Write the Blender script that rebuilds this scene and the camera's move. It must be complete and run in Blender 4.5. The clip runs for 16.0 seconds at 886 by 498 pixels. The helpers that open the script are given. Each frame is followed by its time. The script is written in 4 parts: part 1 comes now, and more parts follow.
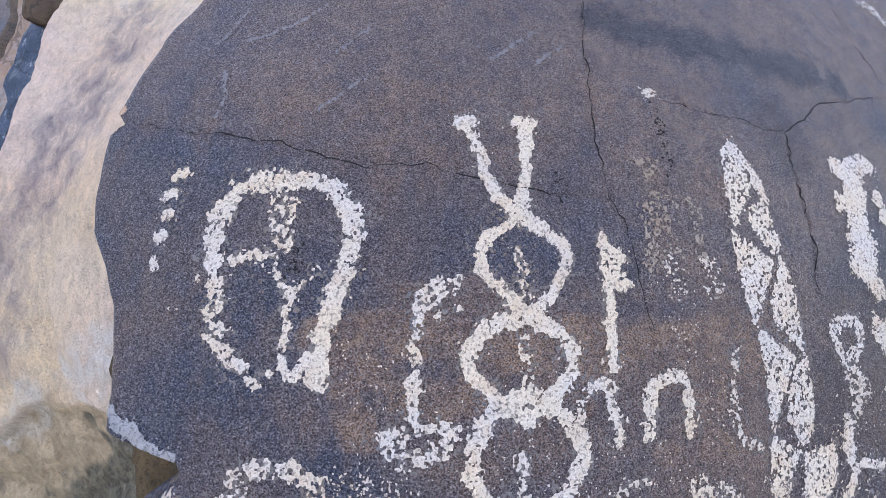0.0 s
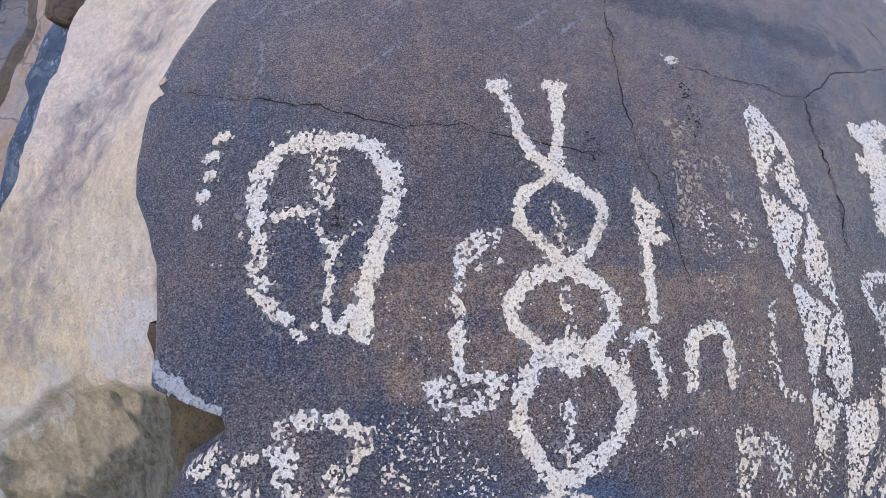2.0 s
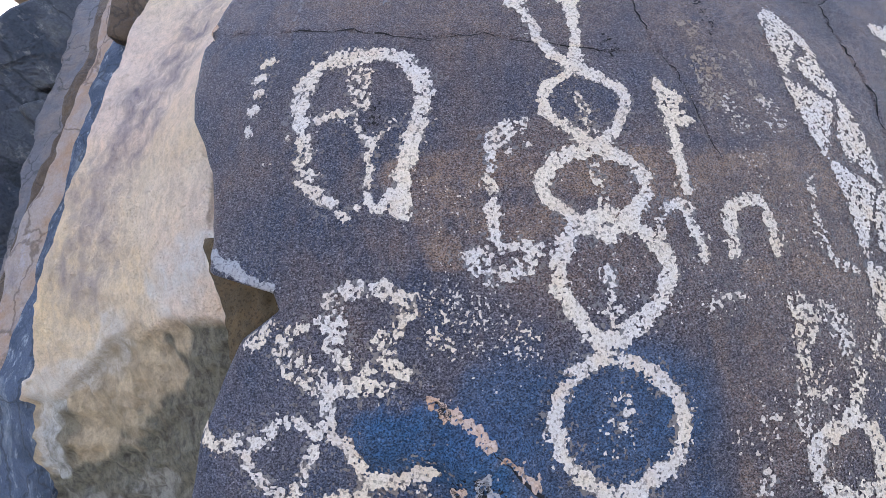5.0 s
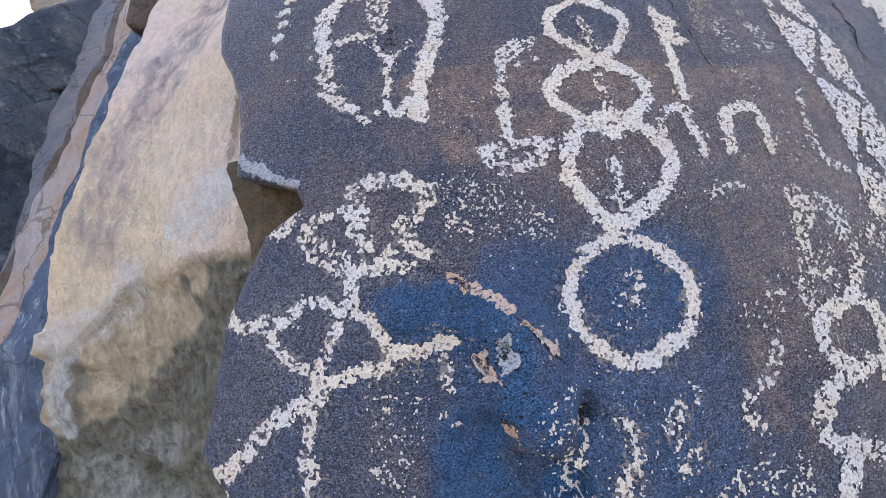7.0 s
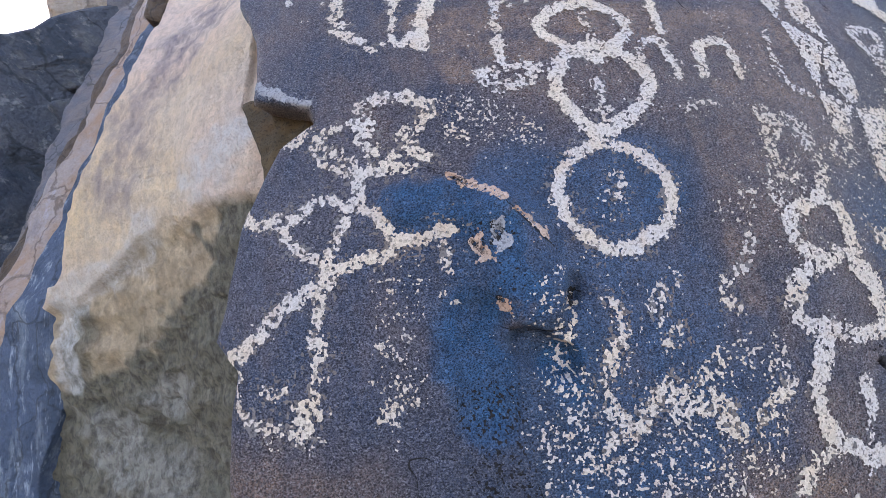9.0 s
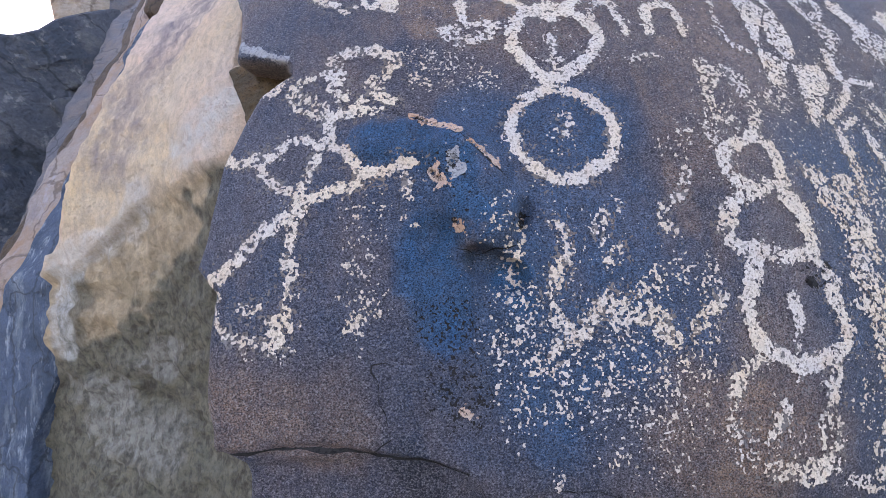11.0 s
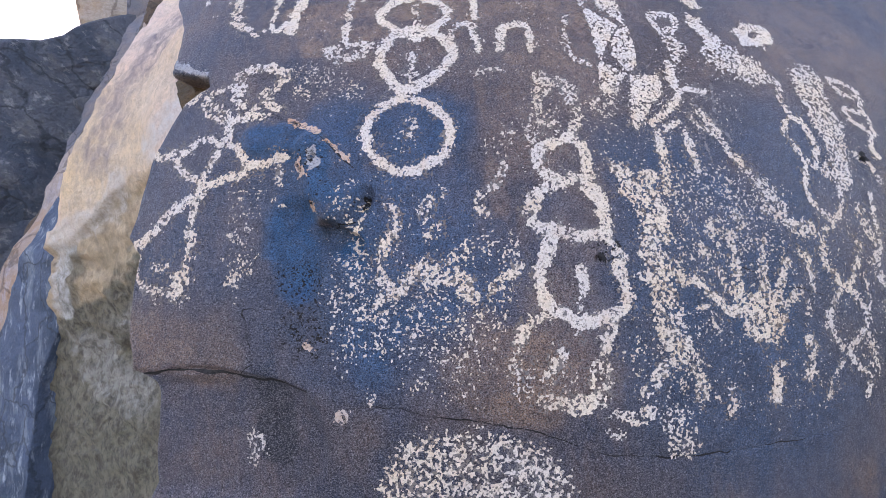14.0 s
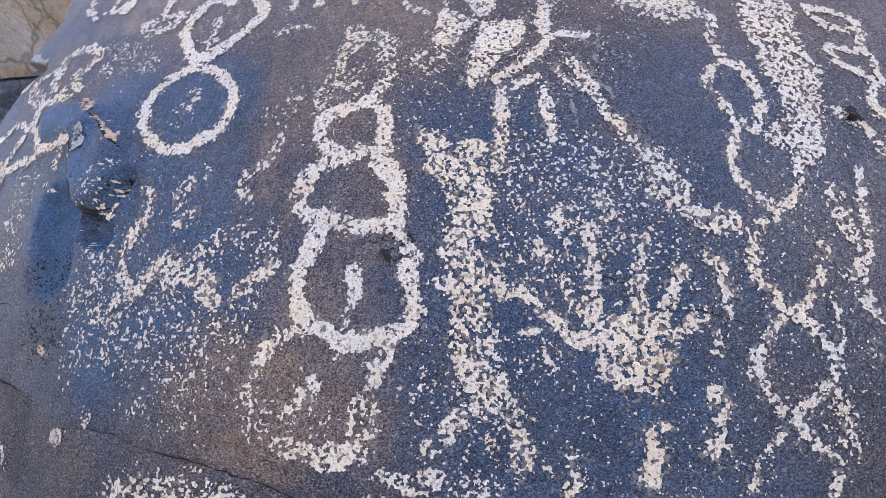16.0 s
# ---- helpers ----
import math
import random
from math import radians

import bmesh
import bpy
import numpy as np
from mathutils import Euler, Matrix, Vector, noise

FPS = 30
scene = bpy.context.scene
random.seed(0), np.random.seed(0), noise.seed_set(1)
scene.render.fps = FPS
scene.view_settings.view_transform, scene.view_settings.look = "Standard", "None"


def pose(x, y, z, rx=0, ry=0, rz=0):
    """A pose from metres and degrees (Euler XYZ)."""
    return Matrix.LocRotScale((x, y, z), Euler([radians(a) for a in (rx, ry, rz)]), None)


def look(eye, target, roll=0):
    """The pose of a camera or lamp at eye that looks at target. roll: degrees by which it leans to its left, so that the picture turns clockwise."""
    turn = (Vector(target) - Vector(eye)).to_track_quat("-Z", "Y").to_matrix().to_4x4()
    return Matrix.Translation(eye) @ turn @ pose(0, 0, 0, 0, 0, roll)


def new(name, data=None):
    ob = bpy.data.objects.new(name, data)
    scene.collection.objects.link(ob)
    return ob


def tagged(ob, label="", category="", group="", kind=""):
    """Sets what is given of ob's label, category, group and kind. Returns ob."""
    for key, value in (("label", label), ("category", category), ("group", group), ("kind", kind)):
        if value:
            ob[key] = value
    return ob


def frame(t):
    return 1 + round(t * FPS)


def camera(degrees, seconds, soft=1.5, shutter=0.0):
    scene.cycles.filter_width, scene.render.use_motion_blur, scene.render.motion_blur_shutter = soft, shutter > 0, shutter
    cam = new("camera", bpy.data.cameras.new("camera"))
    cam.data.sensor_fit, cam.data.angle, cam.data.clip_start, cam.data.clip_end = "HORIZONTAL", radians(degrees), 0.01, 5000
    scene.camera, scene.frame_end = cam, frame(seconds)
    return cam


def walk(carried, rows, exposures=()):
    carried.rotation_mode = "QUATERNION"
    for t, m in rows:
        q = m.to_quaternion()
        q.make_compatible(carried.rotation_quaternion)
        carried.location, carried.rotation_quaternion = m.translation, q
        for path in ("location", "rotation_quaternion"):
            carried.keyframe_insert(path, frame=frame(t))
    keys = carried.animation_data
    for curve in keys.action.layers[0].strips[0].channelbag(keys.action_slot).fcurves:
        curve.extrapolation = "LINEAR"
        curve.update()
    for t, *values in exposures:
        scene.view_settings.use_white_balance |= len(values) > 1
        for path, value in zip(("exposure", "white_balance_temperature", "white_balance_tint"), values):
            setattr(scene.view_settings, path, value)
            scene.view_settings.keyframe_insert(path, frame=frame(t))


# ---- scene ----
cam = camera(105.0, 16.0, 0.8)
PATH = [
    (0, (0.076, 0.089, 1.536), (-0.077, 2.059, 1.229), 0.0),
    (0.5, (0.049, 0.081, 1.537), (-0.075, 2.054, 1.229), 0.1),
    (1, (0.043, 0.077, 1.521), (-0.084, 2.052, 1.234), -0.2),
    (1.5, (0.046, 0.076, 1.498), (-0.096, 2.054, 1.237), -0.5),
    (2, (0.037, 0.074, 1.482), (-0.114, 2.053, 1.237), -1.0),
    (2.5, (0.038, 0.067, 1.475), (-0.149, 2.045, 1.242), -2.0),
    (3, (0.035, 0.06, 1.441), (-0.183, 2.039, 1.248), -2.8),
    (3.5, (0.024, 0.057, 1.413), (-0.209, 2.037, 1.253), -3.4),
    (4, (0.021, 0.053, 1.392), (-0.226, 2.033, 1.256), -3.8),
    (6.5, (0.005, 0.028, 1.257), (-0.251, 2.012, 1.241), -4.7),
    (7, (-0.005, 0.021, 1.226), (-0.251, 2.005, 1.241), -4.8),
    (7.5, (-0.011, 0.015, 1.201), (-0.252, 2.0, 1.238), -4.8),
    (8, (-0.011, 0.012, 1.171), (-0.254, 1.997, 1.237), -4.9),
    (8.5, (-0.013, 0.004, 1.147), (-0.253, 1.988, 1.236), -4.9),
    (9, (-0.011, -0.004, 1.113), (-0.247, 1.979, 1.227), -4.9),
    (11.5, (0.055, -0.041, 1.022), (-0.18, 1.938, 1.188), -5.4),
    (12, (0.112, -0.061, 1.018), (-0.167, 1.915, 1.157), -5.3),
    (12.5, (0.152, -0.065, 1.004), (-0.163, 1.904, 1.149), -5.1),
    (13, (0.173, -0.071, 0.974), (-0.156, 1.894, 1.141), -5.1),
    (13.5, (0.212, -0.08, 0.965), (-0.136, 1.883, 1.129), -4.5),
    (14, (0.233, -0.088, 0.982), (-0.107, 1.878, 1.123), -3.8),
    (14.5, (0.275, -0.068, 0.961), (-0.092, 1.891, 1.131), -3.3),
    (15, (0.398, -0.003, 0.929), (-0.099, 1.919, 1.164), -2.3),
    (15.5, (0.482, 0.055, 0.924), (-0.126, 1.942, 1.187), -1.7),
    (16, (0.514, 0.091, 0.959), (-0.148, 1.966, 1.173), -1.7),
]
EXPOSURES = [(0.0, 3.13, 7150, 20), (4.0, 3.05, 7000, 19), (9.0, 3.05, 7000, 20), (13.0, 3.2, 7150, 24), (16.0, 3.25, 7250, 23)]
walk(cam, [(t, look(eye, target, roll)) for t, eye, target, roll in PATH], EXPOSURES)

# ---- world and sun: open shade, the sun behind the rocks ----
world = bpy.data.worlds.new("sky")
scene.world = world
world.use_nodes = True
wn = world.node_tree
sky = wn.nodes.new("ShaderNodeTexSky")
sky.sky_type, sky.sun_disc = "NISHITA", False
sky.sun_elevation, sky.sun_rotation = radians(36), radians(-37)
wn.links.new(sky.outputs[0], wn.nodes["Background"].inputs[0])
wn.nodes["Background"].inputs[1].default_value = 0.12
sun = new("sun", bpy.data.lights.new("sun", "SUN"))
sun.data.energy, sun.data.angle, sun.data.color = 3.5, radians(0.5), (1.0, 0.94, 0.84)
sun.matrix_world = look((-3.0, 4.0, 3.93), (0, 0, 0.3))


# ---- materials ----
def links_of(name):
    mat = bpy.data.materials.new(name)
    mat.use_nodes = True
    nt = mat.node_tree
    return mat, nt, nt.nodes["Principled BSDF"]


def coords(nt, scale=(1, 1, 1)):
    tc = nt.nodes.new("ShaderNodeTexCoord")
    mp = nt.nodes.new("ShaderNodeMapping")
    mp.inputs["Scale"].default_value = scale
    nt.links.new(tc.outputs["Object"], mp.inputs[0])
    return mp.outputs[0]


def noise_tex(nt, vec, scale, detail=3.0, rough=0.6, lo=0.3, hi=0.7):
    n = nt.nodes.new("ShaderNodeTexNoise")
    n.inputs["Scale"].default_value, n.inputs["Detail"].default_value, n.inputs["Roughness"].default_value = scale, detail, rough
    nt.links.new(vec, n.inputs["Vector"])
    r = nt.nodes.new("ShaderNodeMapRange")
    r.inputs[1].default_value, r.inputs[2].default_value = lo, hi
    nt.links.new(n.outputs[0], r.inputs[0])
    return r.outputs[0]


def mix(nt, fac, a, b, blend="MIX"):
    m = nt.nodes.new("ShaderNodeMix")
    m.data_type, m.blend_type = "RGBA", blend
    for sock, v in ((m.inputs[0], fac), (m.inputs[6], a), (m.inputs[7], b)):
        if isinstance(v, (tuple, list)):
            sock.default_value = (*v, 1)
        elif isinstance(v, (int, float)):
            sock.default_value = v
        else:
            nt.links.new(v, sock)
    return m.outputs[2]


def times(nt, a, b):
    m = nt.nodes.new("ShaderNodeMath")
    m.operation = "MULTIPLY"
    for sock, v in ((m.inputs[0], a), (m.inputs[1], b)):
        if isinstance(v, (int, float)):
            sock.default_value = v
        else:
            nt.links.new(v, sock)
    return m.outputs[0]


def attr(nt, name):
    a = nt.nodes.new("ShaderNodeAttribute")
    a.attribute_name = name
    return a.outputs["Fac"]


def bump(nt, bsdf, layers):
    last = None
    for height, strength, dist in layers:
        b = nt.nodes.new("ShaderNodeBump")
        b.inputs["Strength"].default_value, b.inputs["Distance"].default_value = strength, dist
        nt.links.new(height, b.inputs["Height"])
        if last:
            nt.links.new(last, b.inputs["Normal"])
        last = b.outputs[0]
    nt.links.new(last, bsdf.inputs["Normal"])


def varnish_material():
    """Desert varnish: blue-black to purple-brown skin over sandstone, fine bright grains, painted blue sky sheen."""
    mat, nt, bs = links_of("desert_varnish")
    v = coords(nt)
    flat = coords(nt, (0.9, 0.9, 1.1))
    grain = noise_tex(nt, flat, 640, 3, 0.7, 0.42, 0.62)
    grit = noise_tex(nt, flat, 540, 3, 0.75, 0.45, 0.68)
    blotch = noise_tex(nt, flat, 190, 4, 0.75, 0.40, 0.66)
    cloud = noise_tex(nt, v, 7, 5, 0.6, 0.40, 0.62)
    mottle = noise_tex(nt, v, 34, 5, 0.7, 0.40, 0.64)
    rust = noise_tex(nt, coords(nt, (1, 1, 0.5)), 13, 5, 0.7, 0.50, 0.68)
    streak = noise_tex(nt, coords(nt, (60, 60, 5)), 1.0, 4, 0.65, 0.42, 0.72)
    col = mix(nt, cloud, (0.056, 0.066, 0.110), (0.172, 0.117, 0.115))
    col = mix(nt, times(nt, mottle, 0.5), col, (0.056, 0.062, 0.098))
    col = mix(nt, times(nt, streak, 0.45), col, (0.150, 0.105, 0.100))
    col = mix(nt, times(nt, rust, 0.95), col, (0.215, 0.134, 0.108))
    col = mix(nt, attr(nt, "brown"), col, mix(nt, mottle, (0.39, 0.228, 0.142), (0.22, 0.130, 0.100)))
    # dark mask: painted shade together with darker varnish streaks
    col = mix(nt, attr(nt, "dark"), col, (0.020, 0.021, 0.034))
    col = mix(nt, times(nt, grit, 0.85), col, mix(nt, 0.72, col, (0.46, 0.41, 0.41)))
    # blue mask: sky reflection on the glossy skin, painted as base colour
    col = mix(nt, attr(nt, "blue"), col, mix(nt, mottle, (0.056, 0.156, 0.300), (0.037, 0.100, 0.195)))
    col = mix(nt, attr(nt, "pale"), col, (0.42, 0.32, 0.25))
    col = mix(nt, times(nt, blotch, 0.50), col, mix(nt, 0.35, (0.012, 0.013, 0.022), col))
    col = mix(nt, times(nt, grain, 0.92), col, mix(nt, 0.16, (0.005, 0.005, 0.008), col))
    speck = noise_tex(nt, v, 420, 2, 0.5, 0.66, 0.74)
    col = mix(nt, times(nt, speck, 0.35), col, (0.36, 0.32, 0.31))
    nt.links.new(col, bs.inputs["Base Color"])
    bs.inputs["Roughness"].default_value = 0.55
    bs.inputs["Specular IOR Level"].default_value = 0.14
    bump(nt, bs, ((noise_tex(nt, v, 60, 4, 0.6), 0.5, 0.006), (blotch, 0.5, 0.003), (grain, 0.8, 0.002)))
    return mat


def peck_material(name, a, b):
    mat, nt, bs = links_of(name)
    v = coords(nt)
    g = noise_tex(nt, v, 430, 4, 0.75, 0.42, 0.60)
    hole = noise_tex(nt, v, 330, 3, 0.6, 0.54, 0.60)
    c = noise_tex(nt, v, 11, 4, 0.6, 0.40, 0.60)
    warm = noise_tex(nt, v, 40, 3, 0.6, 0.50, 0.70)
    col = mix(nt, c, a, b)
    col = mix(nt, times(nt, warm, 0.45), col, tuple(x * y for x, y in zip(a, (0.85, 0.70, 0.58))))
    col = mix(nt, times(nt, g, 0.4), col, tuple(x * 0.5 for x in a))
    col = mix(nt, times(nt, hole, 0.6), col, tuple(x * y for x, y in zip(a, (0.17, 0.17, 0.21))))
    nt.links.new(col, bs.inputs["Base Color"])
    bs.inputs["Roughness"].default_value = 0.85
    bs.inputs["Specular IOR Level"].default_value = 0.2
    bump(nt, bs, ((g, 0.7, 0.0016),))
    return mat


def sandstone_material():
    """Bare tan sandstone, paler towards its broken edge, olive-brown and rough where the skin has spalled off; shade
    painted by its dark mask.
    """
    mat, nt, bs = links_of("bare_sandstone")
    v = coords(nt)
    big = noise_tex(nt, v, 5, 4, 0.6, 0.35, 0.65)
    mid = noise_tex(nt, coords(nt, (1, 1, 0.45)), 26, 5, 0.65, 0.35, 0.7)
    grain = noise_tex(nt, v, 330, 3, 0.7, 0.40, 0.66)
    rough = noise_tex(nt, v, 110, 5, 0.7, 0.36, 0.64)
    tint = noise_tex(nt, coords(nt, (1, 1, 0.6)), 2.6, 3, 0.5, 0.4, 0.6)
    fleck = noise_tex(nt, coords(nt, (1, 1, 0.55)), 75, 5, 0.75, 0.42, 0.62)
    col = mix(nt, tint, (0.86, 0.60, 0.36), (0.87, 0.60, 0.465))
    col = mix(nt, times(nt, big, 0.5), col, (0.84, 0.68, 0.55))
    col = mix(nt, times(nt, mid, 0.3), col, (0.50, 0.375, 0.32))
    col = mix(nt, times(nt, fleck, 0.4), col, (0.40, 0.29, 0.235))
    low = mix(nt, mid, (0.66, 0.47, 0.30), (0.44, 0.315, 0.205))
    low = mix(nt, times(nt, fleck, 0.42), low, (0.15, 0.115, 0.080))
    low = mix(nt, times(nt, noise_tex(nt, v, 11, 4, 0.6, 0.5, 0.66), 0.2), low, (0.22, 0.20, 0.12))
    col = mix(nt, attr(nt, "spalled"), col, low)
    # dark mask: shadow on the lower wall, mixed into the stone colour
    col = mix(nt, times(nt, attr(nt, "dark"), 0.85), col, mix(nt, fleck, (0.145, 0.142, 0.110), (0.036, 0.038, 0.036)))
    col = mix(nt, times(nt, attr(nt, "pale"), mix(nt, fleck, (1, 1, 1), (0.35, 0.35, 0.35))), col, (0.68, 0.62, 0.58))
    col = mix(nt, times(nt, attr(nt, "purple"), mid), col, (0.20, 0.155, 0.175))
    col = mix(nt, times(nt, grain, 0.30), col, mix(nt, 0.45, (0.08, 0.06, 0.045), col))
    nt.links.new(col, bs.inputs["Base Color"])
    bs.inputs["Roughness"].default_value = 0.9
    bs.inputs["Specular IOR Level"].default_value = 0.2
    bump(nt, bs, ((noise_tex(nt, v, 26, 5, 0.65), 0.8, 0.014), (rough, 0.8, 0.008), (grain, 0.6, 0.002)))
    return mat


def rock_material(name, a, b, c, scale=8, tall=3):
    mat, nt, bs = links_of(name)
    v = coords(nt)
    col = mix(nt, noise_tex(nt, v, scale, 5, 0.65, 0.42, 0.58), a, b)
    col = mix(nt, times(nt, noise_tex(nt, coords(nt, (1, 1, tall)), scale * 2.3, 5, 0.7, 0.54, 0.68), 0.6), col, c)
    col = mix(nt, times(nt, noise_tex(nt, v, scale * 25, 3, 0.7), 0.4), col, tuple(x * 0.4 for x in a))
    # dark joints between broken planes, and pale weathered skins
    joint = nt.nodes.new("ShaderNodeTexVoronoi")
    joint.feature = "DISTANCE_TO_EDGE"
    joint.inputs["Scale"].default_value = scale * 0.55
    warp = coords(nt, (1.6, 1.6, 0.8))
    bent = nt.nodes.new("ShaderNodeVectorMath")
    bent.operation = "MULTIPLY_ADD"
    wob = nt.nodes.new("ShaderNodeTexNoise")
    wob.inputs["Scale"].default_value, wob.inputs["Detail"].default_value = scale * 1.5, 5
    nt.links.new(v, wob.inputs["Vector"])
    nt.links.new(wob.outputs["Color"], bent.inputs[0])
    bent.inputs[1].default_value = (1.6 / scale,) * 3
    nt.links.new(warp, bent.inputs[2])
    nt.links.new(bent.outputs[0], joint.inputs["Vector"])
    ramp = nt.nodes.new("ShaderNodeMapRange")
    ramp.inputs["From Min"].default_value, ramp.inputs["From Max"].default_value = 0.008, 0.035
    ramp.inputs["To Min"].default_value, ramp.inputs["To Max"].default_value = 0.6, 0.0
    nt.links.new(joint.outputs["Distance"], ramp.inputs["Value"])
    skin = noise_tex(nt, coords(nt, (1, 1, tall)), scale * 5, 6, 0.75, 0.56, 0.66)
    col = mix(nt, times(nt, skin, 0.5), col, tuple(min(0.6, 1.6 * x + 0.06) for x in c))
    col = mix(nt, ramp.outputs[0], col, tuple(x * 0.2 for x in a))
    nt.links.new(col, bs.inputs["Base Color"])
    bs.inputs["Roughness"].default_value = 0.75
    bump(nt, bs, ((noise_tex(nt, v, scale * 3, 6, 0.65), 0.8, 0.30 / scale), (noise_tex(nt, v, scale * 16, 4, 0.7), 0.6, 0.04 / scale)))
    return mat


VARNISH = varnish_material()
PECK = peck_material("pecked_stone", (0.70, 0.55, 0.42), (0.62, 0.53, 0.48))
PECK_WORN = peck_material("dull_worn_stone", (0.22, 0.175, 0.155), (0.20, 0.175, 0.175))
PECK_SCRATCH = peck_material("pale_scratch", (0.25, 0.22, 0.225), (0.21, 0.19, 0.20))
PECK_FAINT = peck_material("worn_pecked_stone", (0.34, 0.25, 0.19), (0.36, 0.29, 0.24))
CHIP = peck_material("fresh_orange_chip", (0.56, 0.33, 0.215), (0.52, 0.42, 0.37))
LIP = peck_material("grey_broken_edge", (0.36, 0.34, 0.35), (0.27, 0.26, 0.27))
BREAK = peck_material("brown_broken_rock", (0.17, 0.105, 0.048), (0.075, 0.052, 0.030))
# Near-black colour stands in for the shade inside cracks, pits and hollows.
GAP = peck_material("painted_crack_pit_shade", (0.022, 0.019, 0.020), (0.034, 0.029, 0.029))
SAND = sandstone_material()
ORANGE = rock_material("orange_sandstone", (0.46, 0.27, 0.17), (0.46, 0.35, 0.30), (0.26, 0.22, 0.24), 7, 0.25)
# The blue of this varnished slab is reflected sky, painted into its base colour.
BLUE_GREY = rock_material("blue_grey_varnished_rock", (0.035, 0.055, 0.095), (0.070, 0.098, 0.160), (0.28, 0.30, 0.33), 11, 0.22)
RUST = rock_material("rust_brown_rock", (0.10, 0.055, 0.028), (0.16, 0.10, 0.06), (0.05, 0.035, 0.03), 9, 0.5)
GREY_BROWN = rock_material("grey_brown_rock", (0.19, 0.175, 0.195), (0.29, 0.225, 0.20), (0.12, 0.11, 0.12), 7)
DARK = rock_material("dark_cliff_rock", (0.052, 0.062, 0.086), (0.115, 0.118, 0.14), (0.20, 0.18, 0.17), 4, 0.8)
TAN = rock_material("tan_cliff_rock", (0.48, 0.33, 0.20), (0.50, 0.42, 0.35), (0.22, 0.17, 0.13), 3)
GROUND = rock_material("stony_ground", (0.125, 0.098, 0.078), (0.16, 0.124, 0.095), (0.085, 0.068, 0.056), 3)


# ---- shapes ----
def lattice(ix, iz, seed):
    h = (ix * 374761393 + iz * 668265263 + seed * 2147483647) & 0xFFFFFFFF
    h = ((h ^ (h >> 13)) * 1274126177) & 0xFFFFFFFF
    return ((h ^ (h >> 16)) & 0xFFFF) / 65535.0


def value_noise(x, z, size, seed):
    """Smooth noise from 0 to 1 with features of that size, in metres."""
    x, z = np.asarray(x) / size + 1000, np.asarray(z) / size + 1000
    ix, iz = np.floor(x).astype(np.int64), np.floor(z).astype(np.int64)
    fx, fz = x - ix, z - iz
    fx, fz = fx * fx * (3 - 2 * fx), fz * fz * (3 - 2 * fz)
    a, b = lattice(ix, iz, seed), lattice(ix + 1, iz, seed)
    c, d = lattice(ix, iz + 1, seed), lattice(ix + 1, iz + 1, seed)
    return (a + (b - a) * fx) * (1 - fz) + (c + (d - c) * fx) * fz


def to_line(x, z, line):
    """Distance from points to a broken line given as x, z, x, z ... in millimetres."""
    p = np.array(line, float).reshape(-1, 2) / 1000
    best = np.full(np.shape(x), 9.0)
    for a, b in zip(p[:-1], p[1:]):
        ab = b - a
        k = np.clip(((x - a[0]) * ab[0] + (z - a[1]) * ab[1]) / max(ab @ ab, 1e-9), 0, 1)
        best = np.minimum(best, np.hypot(x - a[0] - k * ab[0], z - a[1] - k * ab[1]))
    return best


def soft(d, edge, width):
    """1 inside the distance edge, falling to 0 over width."""
    k = np.clip((edge + width - d) / width, 0, 1)
    return k * k * (3 - 2 * k)


EDGE_Z = (0.0, 0.60, 0.75, 0.852, 0.870, 0.884, 0.95, 1.005, 1.032, 1.060, 1.10, 1.17, 1.225, 1.255, 1.282, 1.300, 1.322, 1.34, 1.38, 1.43, 1.50, 1.565, 1.602, 1.615, 1.628, 1.66, 1.72, 1.78, 1.95, 2.2, 2.6)
EDGE_X = (-0.24, -0.225, -0.222, -0.213, -0.219, -0.243, -0.247, -0.246, -0.243, -0.270, -0.258, -0.246, -0.225, -0.210, -0.172, -0.180, -0.247, -0.251, -0.253, -0.264, -0.306, -0.315, -0.313, -0.297, -0.309, -0.302, -0.287, -0.252, -0.13, 0.08, 0.4)
CRACKS = [
    (2.2, (-301, 1613, -184, 1601, -121, 1588, -72, 1576, -36, 1568, 27, 1570, 86, 1554, 164, 1537, 230, 1535)),
    (2.2, (222, 1840, 222, 1799, 216, 1686, 217, 1592, 230, 1535, 253, 1470, 263, 1394)),
    (2.6, (722, 1686, 571, 1667, 494, 1619, 490, 1595, 493, 1537, 494, 1469, 486, 1413)),
    (1.8, (308, 1650, 402, 1633, 493, 1617)),
    (6.5, (-260, 878, -145, 881, -100, 873, -51, 864, -11, 849)),
    (2.0, (-49, 952, -89, 951, -85, 918, -75, 884, -93, 872)),
    (2.4, (40, 829, 79, 829, 141, 815, 235, 796, 330, 752, 433, 734, 549, 732, 696, 735)),
    (2.5, (-64, 1211, -27, 1196, 16, 1168, 44, 1138, 61, 1115)),
    (2.0, (694, 1888, 704, 1796, 733, 1712)),
    (1.8, (519, 965, 566, 958, 601, 932, 670, 920)),
    (2.2, (2, 1056, 22, 1045, 52, 1050, 63, 1075)),
]
PITS = [(-34, 1200, 4), (-18, 1133, 4), (-12, 1128, 3), (3, 1142, 4), (2, 1080, 4), (35, 822, 4), (299, 1661, 3), (351, 987, 6),
        (377, 1002, 4), (-93, 1484, 3), (-90, 1470, 3), (-96, 1462, 3), (174, 1552, 3), (174, 1538, 3), (298, 1638, 3), (304, 1568, 3), (797, 1115, 7), (66, 1079, 10)]


def edge_at(z):
    return np.interp(z, EDGE_Z, EDGE_X) - 0.016 + 0.006 * (value_noise(z, z * 0, 0.03, 5) - 0.5)


